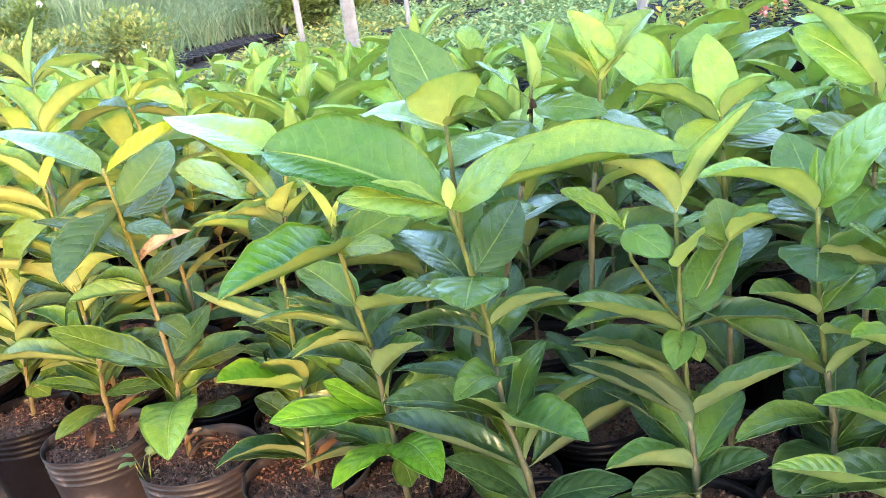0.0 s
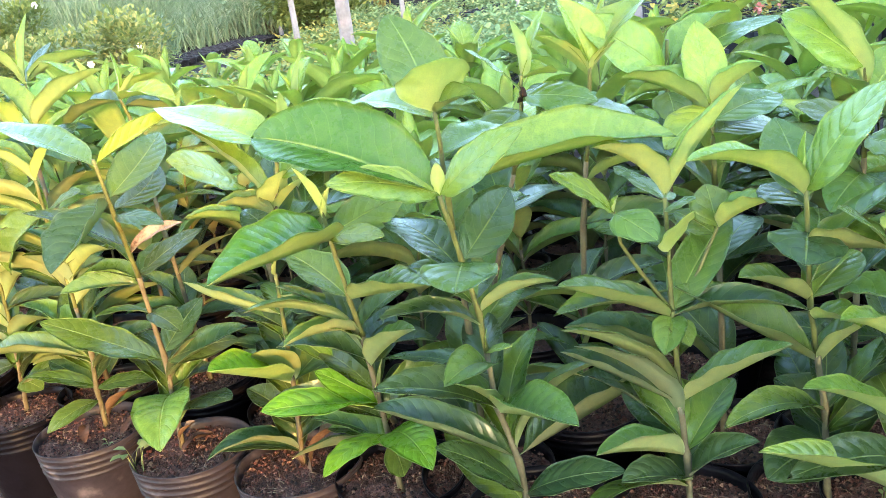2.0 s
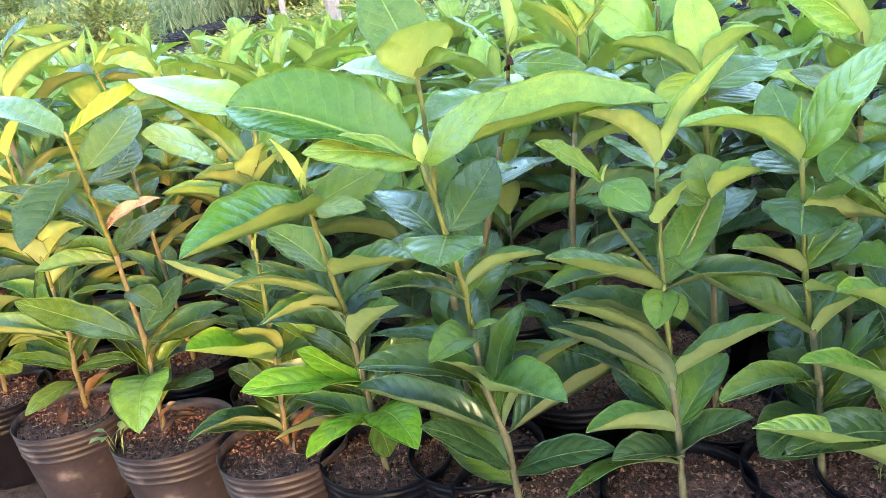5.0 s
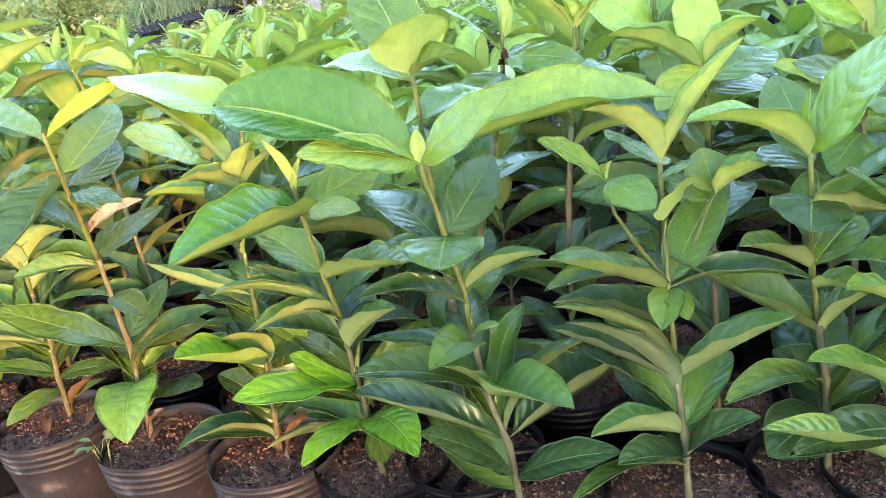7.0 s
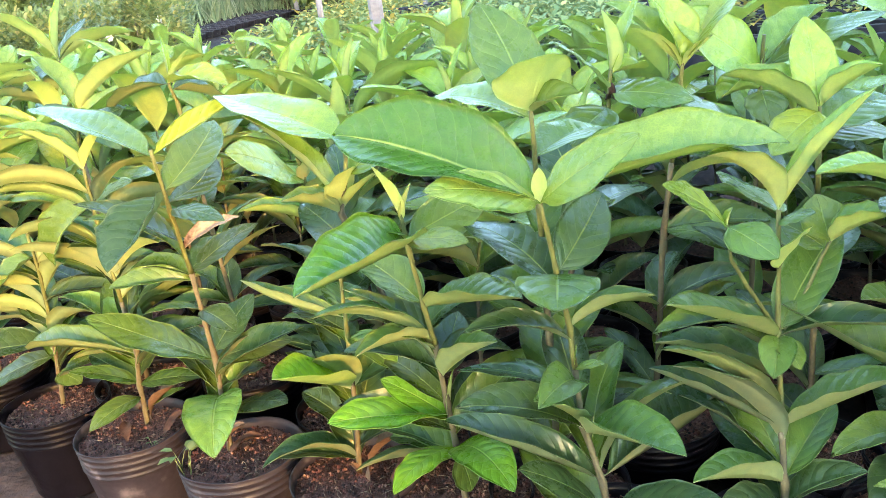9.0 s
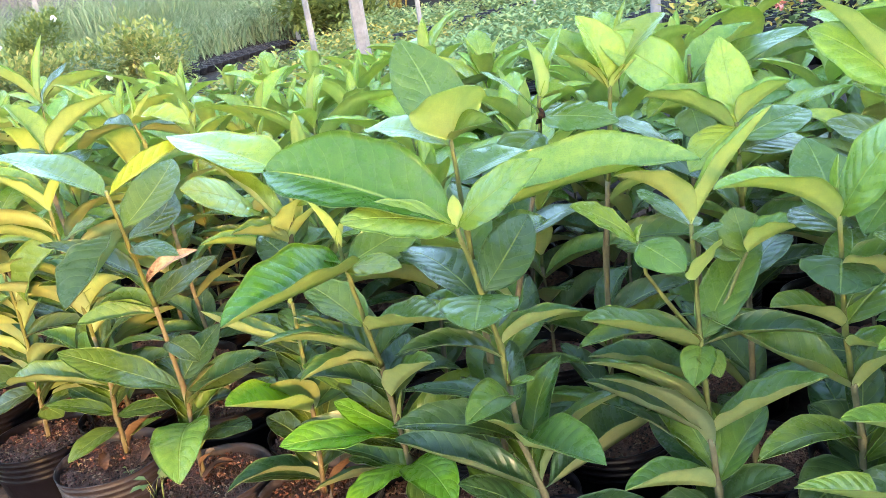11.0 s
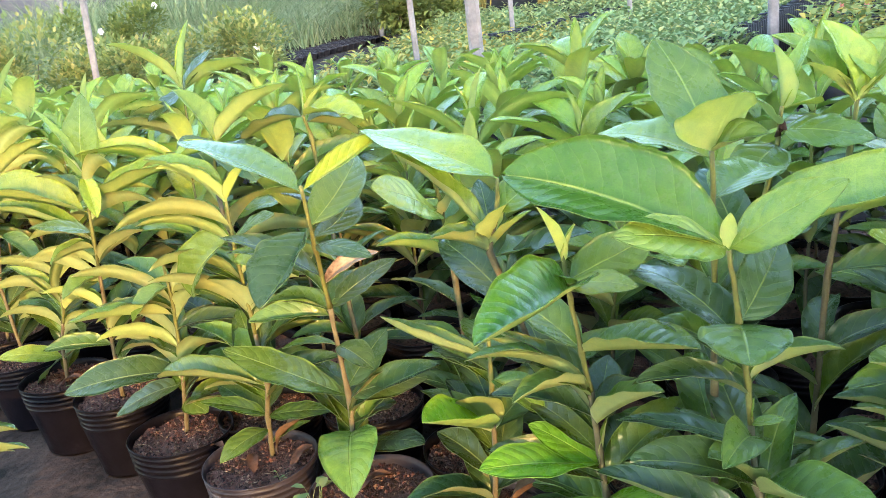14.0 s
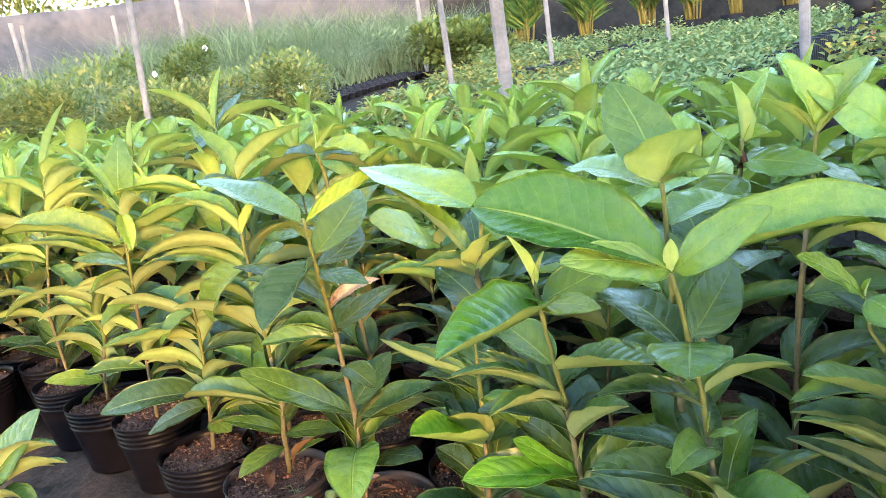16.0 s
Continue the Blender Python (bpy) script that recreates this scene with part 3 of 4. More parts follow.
p = FrontPlant((-.275, 1.08), [(.01, -.01, .09), (.017, -.02, .21), (.021, -.03, .3)], pot_at=(0, -0.02), brown=True, filler=10, label="low plant with dark drooping bottom leaves in a brown pot")
p.add(.021, -152, 15, .135, .058, 1.15, .80, 2, 3, -.016, 6)
p.add(.018, -170, 13, .117, .049, .7, .75, -12, 3)
p.add(.136, -116, 30, .175, .093, -.02, .90, -10, 4, -.020, -5)
p.add(.129, -118, 54, .095, .064, .5, .5, 27, 2)
p.add(.063, 47, 24, .075, .064, .5, .75, 7, 2)
p.add(.063, 146, 27, .1, .064, .5, .75, -9, 3)
p.add(.240, 158, 16, .160, .048, .00, 1.15, 0, 2, .101, 23)
p.add(.268, 37, -48, .099, .064, .6, .75, 6, 2)
p.add(.209, -33, -24, .081, .058, .5, .75, 9, 1)
p.add(.297, 0, 76, .028, .026, .3, .4, 0, 1)
p.add(.218, 147, 13, .094, .064, .4, .75, -10, 3)
p = FrontPlant((-.48, 1.17), [(.009, -.008, .153), (.008, -.028, .292), (.013, -.07, .39), (.018, -.105, .477)], pot_at=(0.025, -0.025), brown=True, filler=10, label="sunlit plant with a broad hanging bottom leaf in a brown pot")
p.add(.467, 148, 15, .238, .087, .33, .49, 6, 2, .052, -1)
p.add(.470, 41, 22, .128, .047, .51, 1.16, 40, 1, -.059, -7)
p.add(.403, 80, 19, .137, .045, -.01, .11, 14, 3, -.159, 9)
p.add(.391, -30, -2, .101, .03, .5, .1, 22, 3)
p.add(.415, -108, -24, .140, .110, -.14, .87, 17, 3, .028, -13)
p.add(.419, 71, 26, .148, .062, .54, .38, 23, 2, -.07, 1)
p.add(.280, -174, 2, .114, .054, .47, 1.01, -24, 2, .044, -5)
p.add(.291, 18, 28, .113, .049, .4, .28, 21, 3)
p.add(.296, 50, 19, .083, .054, .4, .28, 15, 3)
p.add(.149, -177, 28, .190, .086, .18, .27, 6, 2, .046, -24)
p.add(.149, 4, 9, .117, .054, .51, .23, 17, 3, -.018, 14)
p.add(.233, -35, -17, .072, .046, .5, .5, 9, 3)
p.add(.233, -157, 10, .077, .03, .6, .5, 0, 2)
p.add(.162, 47, 37, .103, .059, .3, .28, 14, 3)
p.add(.091, -79, -3, .163, .088, .95, .49, 2, 1, -.008, 2)
p.add(.065, -36, 18, .155, .070, .43, .12, -3, 3, .005, 9)
p.add(.103, 41, 6, .077, .064, .4, .75, 9, 3)
b = p.add(.33, 25, 22, .085, .036, .7, .6, 15, 3)
b.data.materials[0] = b.data.materials[1] = SCORCHED
tagged(b, "scorched brown and bleached leaf")
p = FrontPlant((-.645, 1.28), [(.015, -.03, .08), (.035, -.055, .148), (.033, -.068, .29), (.036, -.083, .37), (.038, -.089, .441)], pot_at=(-0.008, -0.035), brown=True, filler=10, label="sunlit plant with golden leaf undersides in a brown pot")
p.add(.144, 160, -2, .221, .076, .84, 1.17, -8, 2, .100, -3)
p.add(.086, -161, 24, .104, .045, .46, .35, -9, 2, .027, 3)
p.add(.082, -5, 4, .111, .047, .46, .27, 8, 2, -.027, 1)
p.add(.055, -124, -6, .098, .045, .64, .32, -6, 2, -.003, -10)
p.add(.022, 17, 23, .073, .03, .3, .6, 0, 2)
p.add(.081, 152, 20, .112, .043, .4, .28, -21, 3)
p.add(.126, 68, 25, .06, .043, .4, .28, 9, 3)
p.add(.437, -162, 45, .095, .046, .46, 1.14, 2, 1, .008, -1)
p.add(.441, -21, 47, .082, .03, .2, .8, 0, 0)
p.add(.441, 155, 23, .154, .064, .5, .95, 0, 1)
p.add(.388, 162, -43, .132, .087, .87, .74, -42, 2, .029, -38)
p.add(.385, -22, 24, .089, .049, .5, .28, 21, 2)
p.add(.36, -24, 3, .073, .054, .4, .28, 23, 1)
p.add(.267, -145, 52, .084, .064, .7, .95, 0, 2)
p.add(.276, 38, 16, .067, .064, .5, .75, 9, 2)
p.add(.315, 152, 17, .112, .064, .5, .75, -10, 2)
p = FrontPlant((-.835, 1.385), [(.02, -.025, .053), (.045, -.05, .17), (.06, -.07, .265), (.065, -.085, .34)], pot_at=(0.005, -0.03), filler=10, label="sunlit plant with long low leaves in a black pot")
p.add(.126, -164, -1, .192, .089, .56, .49, -7, 3, .035, -21)
p.add(.103, -20, 48, .135, .059, .4, .28, 36, 2)
p.add(.102, -180, -20, .14, .054, .5, .28, -24, 3)
p.add(.247, -161, -1, .122, .051, .8, 1.05, 0, 2)
p.add(.237, -140, 12, .161, .069, .31, .80, 14, 1, -.008, -10)
p.add(.279, 158, 22, .116, .064, .5, .95, 0, 2)
p.add(.278, -11, -8, .157, .058, .7, 1.05, 0, 2)
p.add(.289, -142, -31, .077, .058, .5, .75, -8, 2)
p.add(.161, 138, 35, .109, .054, .3, .28, -15, 3)
p.add(.067, -30, -9, .061, .043, .4, .28, 21, 2)
p = FrontPlant((-.3, 1.25), [(-.01, -.01, .29), (-.015, -.03, .41), (-.02, -.05, .45)], filler=10)
p.add(.384, -125, 29, .148, .077, .34, .22, -28, 1, -.016, -29)
p.add(.385, -35, 55, .061, .054, .3, .28, 12, 2)
p.add(.368, 36, 32, .08, .065, .4, .28, 17, 2)
p.add(.346, -20, 46, .082, .064, .4, .75, 8, 1)
p.add(.32, -163, 19, .11, .058, .5, .95, 0, 1)
p.add(.32, 166, 8, .126, .058, .5, .95, 0, 3)
p.add(.311, -20, 3, .086, .064, .6, .85, 0, 2)
p = FrontPlant((-.5, 1.42), [(-.02, -.01, .29), (-.03, -.02, .49), (-.035, -.03, .525)], filler=10)
p.add(.525, 180, 90, .076, .02, .2, .8, 0, 0)
p.add(.525, 0, 49, .064, .02, .2, .8, 0, 0)
p.add(.525, -21, -5, .114, .07, .6, .75, 11, 1)
p.add(.523, 158, -16, .141, .077, .5, .75, -11, 3)
p.add(.514, 36, -22, .093, .077, .5, .75, 9, 3)
p = FrontPlant((.15, 1.14), [(.015, -.02, .29), (.032, -.04, .45), (.036, -.05, .515)], filler=10)
p.add(.505, -155, 38, .089, .028, .3, .95, 0, 0)
p.add(.504, -16, 46, .051, .028, .2, .95, 0, 0)
p.add(.511, 132, 65, .097, .077, .3, .75, -3, 0)
p.add(.509, 29, 36, .127, .077, .5, .75, 9, 1)
p.add(.503, 148, 42, .126, .077, .5, .75, -7, 1)
p.add(.466, -161, 14, .094, .065, .5, .22, -23, 2)
p.add(.462, 18, -30, .114, .065, .5, .28, 21, 2)
p = FrontPlant((-.03, 1.15), [(.08, -.05, .29), (.12, -.08, .45), (.125, -.09, .515)], filler=10, label="plant with a withered dark flower bud near its top")
BUD_PLANT = p.thing
p.add(.507, 180, 85, .077, .045, .2, 1.06, 0, 0)
p.add(.51, 26, 61, .096, .03, .2, .6, 0, 0)
p.add(.493, -155, 41, .095, .065, .4, .19, -17, 2)
p.add(.489, -24, -9, .098, .065, .4, .19, 22, 2)
p.add(.471, -138, -22, .081, .065, .4, .28, -17, 2)
p.add(.51, 24, 0, .05, .064, .5, .75, 11, 1)
p = FrontPlant((.32, 1.02), [(-.005, -.02, .29), (-.013, -.035, .41), (-.014, -.035, .462)], filler=10)
p.add(.459, 93, 63, .108, .054, .3, .28, -1, 0)
p.add(.461, -20, 36, .073, .058, .4, 1.08, 0, 0)
p.add(.457, -149, -24, .085, .054, .5, .28, -19, 1)
p.add(.447, 151, 27, .116, .077, .6, 1.06, 0, 1)
p.add(.44, 23, 9, .106, .065, .5, .28, 23, 2)
p.add(.427, 30, -5, .12, .065, .5, .28, 22, 2)
p = FrontPlant((.31, 1.22), [(-.01, -.05, .29), (-.015, -.08, .45), (-.017, -.1, .53)], filler=10)
p.add(.479, -170, 38, .15, .084, .5, .28, -57, 0)
p.add(.485, 0, 76, .029, .018, .2, .8, 0, 0)
p.add(.489, 30, 27, .136, .077, .4, .95, 0, 1)
p.add(.485, 7, 20, .166, .065, .5, .28, 13, 2)
p.add(.462, -155, -2, .072, .064, .5, 1.06, 0, 1)
p.add(.461, -89, -44, .055, .054, .4, .28, 0, 2)
p = FrontPlant((.47, .98), [(.005, -.01, .29), (.005, -.02, .44), (0, -.025, .51)], filler=10)
p.add(.455, 166, 57, .156, .064, .5, 1.13, 0, 0)
p.add(.484, 160, 36, .111, .081, .6, .28, -39, 0)
p.add(.453, -144, 26, .096, .065, .3, .28, -18, 2)
p.add(.441, 26, 42, .093, .076, .4, .28, 17, 1)
p.add(.411, 165, 25, .083, .065, .5, .28, -22, 2)
p.add(.403, -47, -17, .057, .065, .5, .28, 16, 2)
p.add(.362, -142, -18, .086, .054, .5, .28, -19, 2)
p = FrontPlant((-1.03, 1.54), [(.02, -.02, .19), (.05, -.055, .34), (.062, -.06, .455)], filler=10, label="sunlit plant with golden arching leaves in a black pot")
p.add(.384, 177, 10, .270, .117, .69, 1.03, -17, 1, .049, 10)
p.add(.389, 0, 19, .220, .096, .26, .99, 9, 1, -.005, 5)
p.add(.442, 88, 71, .157, .07, .3, .22, 0, 2)
p.add(.455, -132, 53, .09, .054, .5, .22, -10, 2)
p.add(.455, 180, 61, .144, .03, .3, .8, 0, 0)
p.add(.447, -54, -39, .096, .045, .4, .95, 0, 0)
p.add(.347, -149, 17, .102, .043, .6, .28, -20, 2)
p.add(.33, 175, 18, .24, .064, .6, 1.05, 0, 1)
p.add(.318, -141, -9, .08, .064, .6, .95, 0, 2)
p.add(.283, 30, 29, .116, .064, .5, .75, 9, 2)
p.add(.259, -136, -18, .076, .064, .5, .75, -8, 2)
p = FrontPlant((-.95, 1.93), [(.005, -.02, .29), (.012, -.03, .47), (.016, -.03, .55)], filler=10)
p.add(.55, 32, 76, .153, .045, .2, 1.16, 0, 0)
p.add(.55, -158, 41, .179, .064, .7, 1.09, 0, 1)
p.add(.55, 10, 14, .174, .077, .6, 1.05, 0, 1)
p.add(.446, 150, 56, .144, .077, .4, .75, -6, 1)
p.add(.55, -153, -31, .101, .065, .4, .22, -19, 3)
p.add(.55, 33, 48, .111, .054, .4, .28, 14, 3)
p.add(.487, -160, 13, .121, .064, .7, .95, 0, 2)
p.add(.435, -171, 16, .204, .07, .8, 1.05, 0, 2)
p.add(.408, 20, 11, .121, .077, .5, .75, 11, 3)
p = FrontPlant((-1.37, 1.76), [(.01, -.03, .19), (.04, -.02, .34), (.072, -.01, .51)], filler=10)
p.add(.51, 22, 63, .177, .045, .3, 1.12, 0, 0)
p.add(.506, -16, 18, .115, .064, .6, 1.06, 0, 1)
p.add(.458, -154, 34, .111, .064, .6, 1.06, 0, 1)
p.add(.422, 19, 29, .14, .077, .5, 1.05, 0, 1)
p.add(.312, -159, 9, .112, .064, .6, .95, 0, 1)
p.add(.299, -25, -26, .132, .064, .6, .95, 0, 2)
p.add(.236, -150, -17, .103, .064, .6, .95, 0, 2)
p.add(.128, -15, -10, .198, .064, .6, .5, 11, 3)
p.add(.071, 174, 17, .191, .064, .6, .5, -11, 3)
p = FrontPlant((-1.2, 1.635), [(.02, -.015, .09), (.055, -.035, .17), (.07, -.045, .27)], filler=10)
p.add(.056, -156, 13, .125, .054, .6, .28, -22, 1)
p.add(.164, 164, 41, .148, .058, .5, 1.05, 0, 0)
p.add(.165, -15, 27, .17, .058, .4, 1.06, 0, 0)
p.add(.111, 154, 30, .13, .064, .5, .75, -9, 2)
p.add(.056, 157, -37, .13, .054, .5, .28, -18, 3)
p.add(.19, -21, -6, .138, .058, .6, .95, 0, 0)
p = FrontPlant((-1.146, 1.171), [(.003, 0, .025), (.007, 0, .04), (.01, 0, .065)], pot_at=(-0.05, -0.03), filler=0, label="small plant with one broad pale leaf beside the path")
p.add(.05, 30, 49, .162, .085, .35, .19, 26, 2)
p.add(.046, 64, 32, .079, .03, .4, .2, 9, 3)
p.add(.046, 168, 38, .126, .065, .4, .28, -19, 2)
p = FrontPlant((-.14, 1.17), [(-.104, -.1, .373), (-.089, -.11, .427), (-.085, -.115, .465)], filler=10)
p.add(.465, 152, 17, .204, .104, .25, .37, -14, 1, .003, 18)
p.add(.384, 161, 44, .168, .051, .4, 1.05, 0, 2)
p.add(.382, -38, 59, .063, .064, .4, .5, 5, 1)
p.add(.421, 30, 25, .109, .065, .4, .28, 20, 2)
p.add(.377, -20, 40, .075, .03, .3, .8, 0, 0)
p.add(.373, -164, 22, .076, .064, .5, .95, 0, 2)
p.add(.364, 33, -9, .075, .064, .5, .75, 10, 2)
p = FrontPlant((-.689, 1.42), [(.004, -.06, .443), (.02, -.07, .499)], filler=10)
p.add(.499, 9, 32, .148, .074, .5, 1.05, 0, 1)
p.add(.499, 157, 49, .116, .064, .5, .95, 0, 1)
p.add(.499, -29, -34, .1, .054, .4, .28, 18, 3)
p.add(.49, -142, -4, .065, .064, .5, .95, 0, 1)
p.add(.462, 42, 23, .082, .065, .4, .28, 17, 3)
p.add(.453, 142, 35, .099, .065, .4, .28, -16, 3)
p = FrontPlant((.472, .84), [(-.014, -.03, .109), (-.036, -.04, .217), (-.057, -.05, .352)], filler=10)
p.add(.1, -167, 34, .161, .07, .6, .81, 0, 1)
p.add(.005, -158, 32, .25, .07, .35, 1.1, -5, 1, .04, 0)
p.add(.218, -164, 31, .082, .058, .6, .95, 0, 1)
p.add(.27, 133, -2, .054, .064, .5, .75, -8, 2)
p.add(.327, -162, 41, .087, .054, .5, .22, -18, 2)
p.add(.346, -37, 37, .063, .09, .5, .75, 8, 1)
p.add(.217, -34, 32, .063, .09, .5, .75, 8, 2)

# ---- the rest of the bed ----
def bed_front(x):
    """How far forward the bed reaches at x."""
    for (x0, y0), (x1, y1) in zip(FRONT, FRONT[1:]):
        if x0 <= x <= x1:
            return y0 + (y1 - y0) * (x - x0) / (x1 - x0)
    return 9


FRONT = [(-4.2, 3.28), (-0.445, 1.115), (-0.1, 0.93), (0.04, 0.86), (0.5, 0.84), (2.6, 0.95)]
rng = random.Random(5)
moulds = [grown(random.Random(40 + k), 0.33 + 0.03 * (k % 5)) for k in range(10)]
spots = []
STEP = 0.205
for i in range(-8, 26):
    for j in range(-30, 30):
        x = -0.445 + 0.866 * STEP * j + 0.5 * 0.87 * STEP * i
        y = 1.115 - 0.5 * STEP * j + 0.866 * 0.87 * STEP * i
        x += (0.433 if i % 2 else 0) * STEP
        y -= (0.25 if i % 2 else 0) * STEP
        x, y = x + rng.uniform(-0.012, 0.012), y + rng.uniform(-0.012, 0.012)
        d = (x + 0.445) * 0.5 + (y - 1.115) * 0.866
        if d > 1.45 or y < bed_front(x) - 0.02 or abs(x) > 0.85 * y + 0.35 or x > 1.7:
            continue
        if min(math.hypot(x - a, y - b) for a, b in HERO_SPOTS) < 0.15:
            continue
        spots.append((x, y))
for n, (x, y) in enumerate(spots):
    z = SOIL_Z + max(0, ground_z(x, y) - 0.063)
    s = rng.uniform(0.93, 1.08)
    m = Matrix.Translation((x, y, z)) @ Euler((0, 0, rng.uniform(0, 6.28))).to_matrix().to_4x4() @ Matrix.Diagonal((1, 1, s, 1))
    if n < len(moulds):
        moulds[n].matrix_basis = m
    else:
        copy_thing(moulds[rng.randrange(len(moulds))], m)


# ---- posts ----
def post(x, y, top, w, lean=0.0):
    z0 = ground_z(x, y) - 0.05
    pr = random.Random(round(x * 100))
    verts, n = [], 9
    for i in range(n):
        k = i / (n - 1)
        z = z0 + (top - z0) * k
        for a in range(12):
            t = 2 * math.pi * a / 12
            c, s = math.cos(t), math.sin(t)
            q = w / 2 / max(abs(c), abs(s)) ** 0.85 * (1 - 0.08 * k) * (1 + pr.uniform(-0.03, 0.03))
            verts.append((x + lean * k * (top - z0) + q * c, y + q * s * 0.8, z))
    f = grid_faces(n, 12, wrap=True) + [tuple(range(12))[::-1], tuple(range((n - 1) * 12, n * 12))]
    return tagged(mesh_object("wooden_post", verts, f, (WOOD,), smooth=False), "pale weathered wooden post standing in the nursery", "post", "nursery posts")


for x, y, top, w, lean in ((-2.263, 4.0, 2.3, 0.03, 0.053), (-0.735, 4.4, 2.2, 0.03, -0.01), (-0.375, 3.4, 2.2, 0.055, 0.0), (0.935, 4.2, 2.2, 0.048, 0.02),
                           (-0.28, 6.5, 2.3, 0.036, 0.0), (0.575, 6.5, 2.3, 0.033, -0.01), (-5.93, 8.5, 1.75, 0.05, -0.04), (-5.98, 8.6, 1.72, 0.04, 0.05), (-4.8, 8.5, 1.66, 0.042, 0.0),
                           (-4.3, 9.0, 2.4, 0.05, 0.0), (-3.7, 9.5, 2.4, 0.045, 0.0), (-1.67, 9.0, 2.4, 0.045, 0.0)):
    post(x, y, top, w, lean)


# ---- fence ----
def sheet_fence(name, path, z0s, top, mat, label):
    verts, cols, rows = [], 0, 7
    pts = []
    for (x0, y0), (x1, y1) in zip(path, path[1:]):
        n = max(2, int(math.hypot(x1 - x0, y1 - y0) / 0.12))
        pts += [(x0 + (x1 - x0) * k / n, y0 + (y1 - y0) * k / n) for k in range(n)]
    pts.append(path[-1])
    layers = []
    for off in (0, 0.02):
        for r in range(rows):
            for x, y in pts:
                zb = ground_z(x, y) - 0.1
                zt = top + 0.03 * math.sin(x * 2.1) + 0.03 * noise.noise(Vector((x * 1.5, y * 1.5, 0)))
                g = 0.05 * noise.noise(Vector((x * 2, y * 2, r * 0.8)))
                verts.append((x + g, y + off + g, zb + (zt - zb) * r / (rows - 1)))
    n = len(pts)
    f = grid_faces(rows, n, 0) + grid_faces(rows, n, rows * n, True)
    for j in range(n - 1):
        a = (rows - 1) * n + j
        f.append((a, a + 1, a + 1 + rows * n, a + rows * n))
    return tagged(mesh_object(name, verts, f, (mat,)), label, "fence", kind="structure")


sheet_fence("fence_1", [(-9.5, 6.2), (-6.4, 9.0), (-5.07, 10.4), (-2.2, 13.2)], 0, 1.9, NETTING, "sagging faded brown sheet fence at the nursery's edge")
sheet_fence("fence_2", [(-2.3, 13.2), (1.0, 12.6), (7.5, 10.2)], 0, 3.0, SHADE_CLOTH, "dark shade-cloth fence behind the palms")


# ---- far planting ----
def blades(rng, place, n, height, spread, width, lean):
    """Grass-like blades round a place."""
    out = []
    for _ in range(n):
        a, r = rng.uniform(0, 6.28), spread * math.sqrt(rng.random())
        p = Vector(place) + Vector((r * math.cos(a), r * math.sin(a), 0))
        p.z += ground_z(p.x, p.y)
        h, b, l = height * rng.uniform(0.5, 1.15), rng.uniform(0, 6.28), lean * rng.uniform(0.3, 1.3)
        side = Vector((math.cos(b + 1.57), math.sin(b + 1.57), 0)) * width / 2
        dirn = Vector((math.cos(b), math.sin(b), 0)) * h * l
        m, t = p + dirn * 0.3 + Vector((0, 0, h * 0.6)), p + dirn + Vector((0, 0, h * rng.uniform(0.75, 1)))
        out.append(([p - side, p + side, m + side * 0.8, m - side * 0.8, t], [(0, 1, 2, 3), (3, 2, 4)]))
    return out


def leaflet(p, d, up, l, w):
    """A small folded leaf from p along d."""
    d = d.normalized()
    s = d.cross(up).normalized() * w / 2
    n = s.cross(d).normalized()
    a, b = p + d * l * 0.3, p + d * l * 0.68 - n * l * 0.02
    u = n * w * 0.16
    return ([p, a + s * 0.9 + u, b + s * 0.85 + u, p + d * l - n * l * 0.12, b - s * 0.85 + u, a - s * 0.9 + u, a, b],
            [(0, 1, 6), (1, 2, 7, 6), (2, 3, 7), (3, 4, 7), (4, 5, 6, 7), (5, 0, 6)])


def seedling_bed(corners, mat, n, seed, height, label):
    """A block of seedlings in grow bags: bags and leaves are each one mesh."""
    r = random.Random(seed)
    a, b, c, d = [Vector((*p, 0)) for p in corners]
    bags, leaves = [], []
    for _ in range(n):
        u, v = r.random(), r.random()
        p = a.lerp(b, u).lerp(d.lerp(c, u), v)
        z = ground_z(p.x, p.y)
        tv, tf = tube([(p.x, p.y, z - 0.02), (p.x, p.y, z + 0.1)], [0.04, 0.045], 7)
        bags.append((tv, tf))
        h = height * r.uniform(0.75, 1.2)
        for k in range(18):
            zz = z + 0.1 + h * (0.25 + 0.75 * k / 17)
            az = k * 2.4 + r.uniform(-0.5, 0.5)
            el = r.uniform(-0.2, 0.9)
            dv = Vector((math.cos(az) * math.cos(el), math.sin(az) * math.cos(el), math.sin(el)))
            leaves.append(leaflet(Vector((p.x, p.y, zz)) + dv * 0.015, dv, Vector((0, 0, 1)), r.uniform(0.028, 0.05), r.uniform(0.02, 0.031)))
    bed = tagged(new("seedling_bed"), label, "seedlings", kind="stuff")
    v, f = join(bags)
    tagged(mesh_object("grow_bags", v, f, (BAG,), bed), kind="stuff")
    v, f = join(leaves)
    tagged(mesh_object("seedling_leaves", v, f, (mat,), bed), kind="stuff")
    return bed


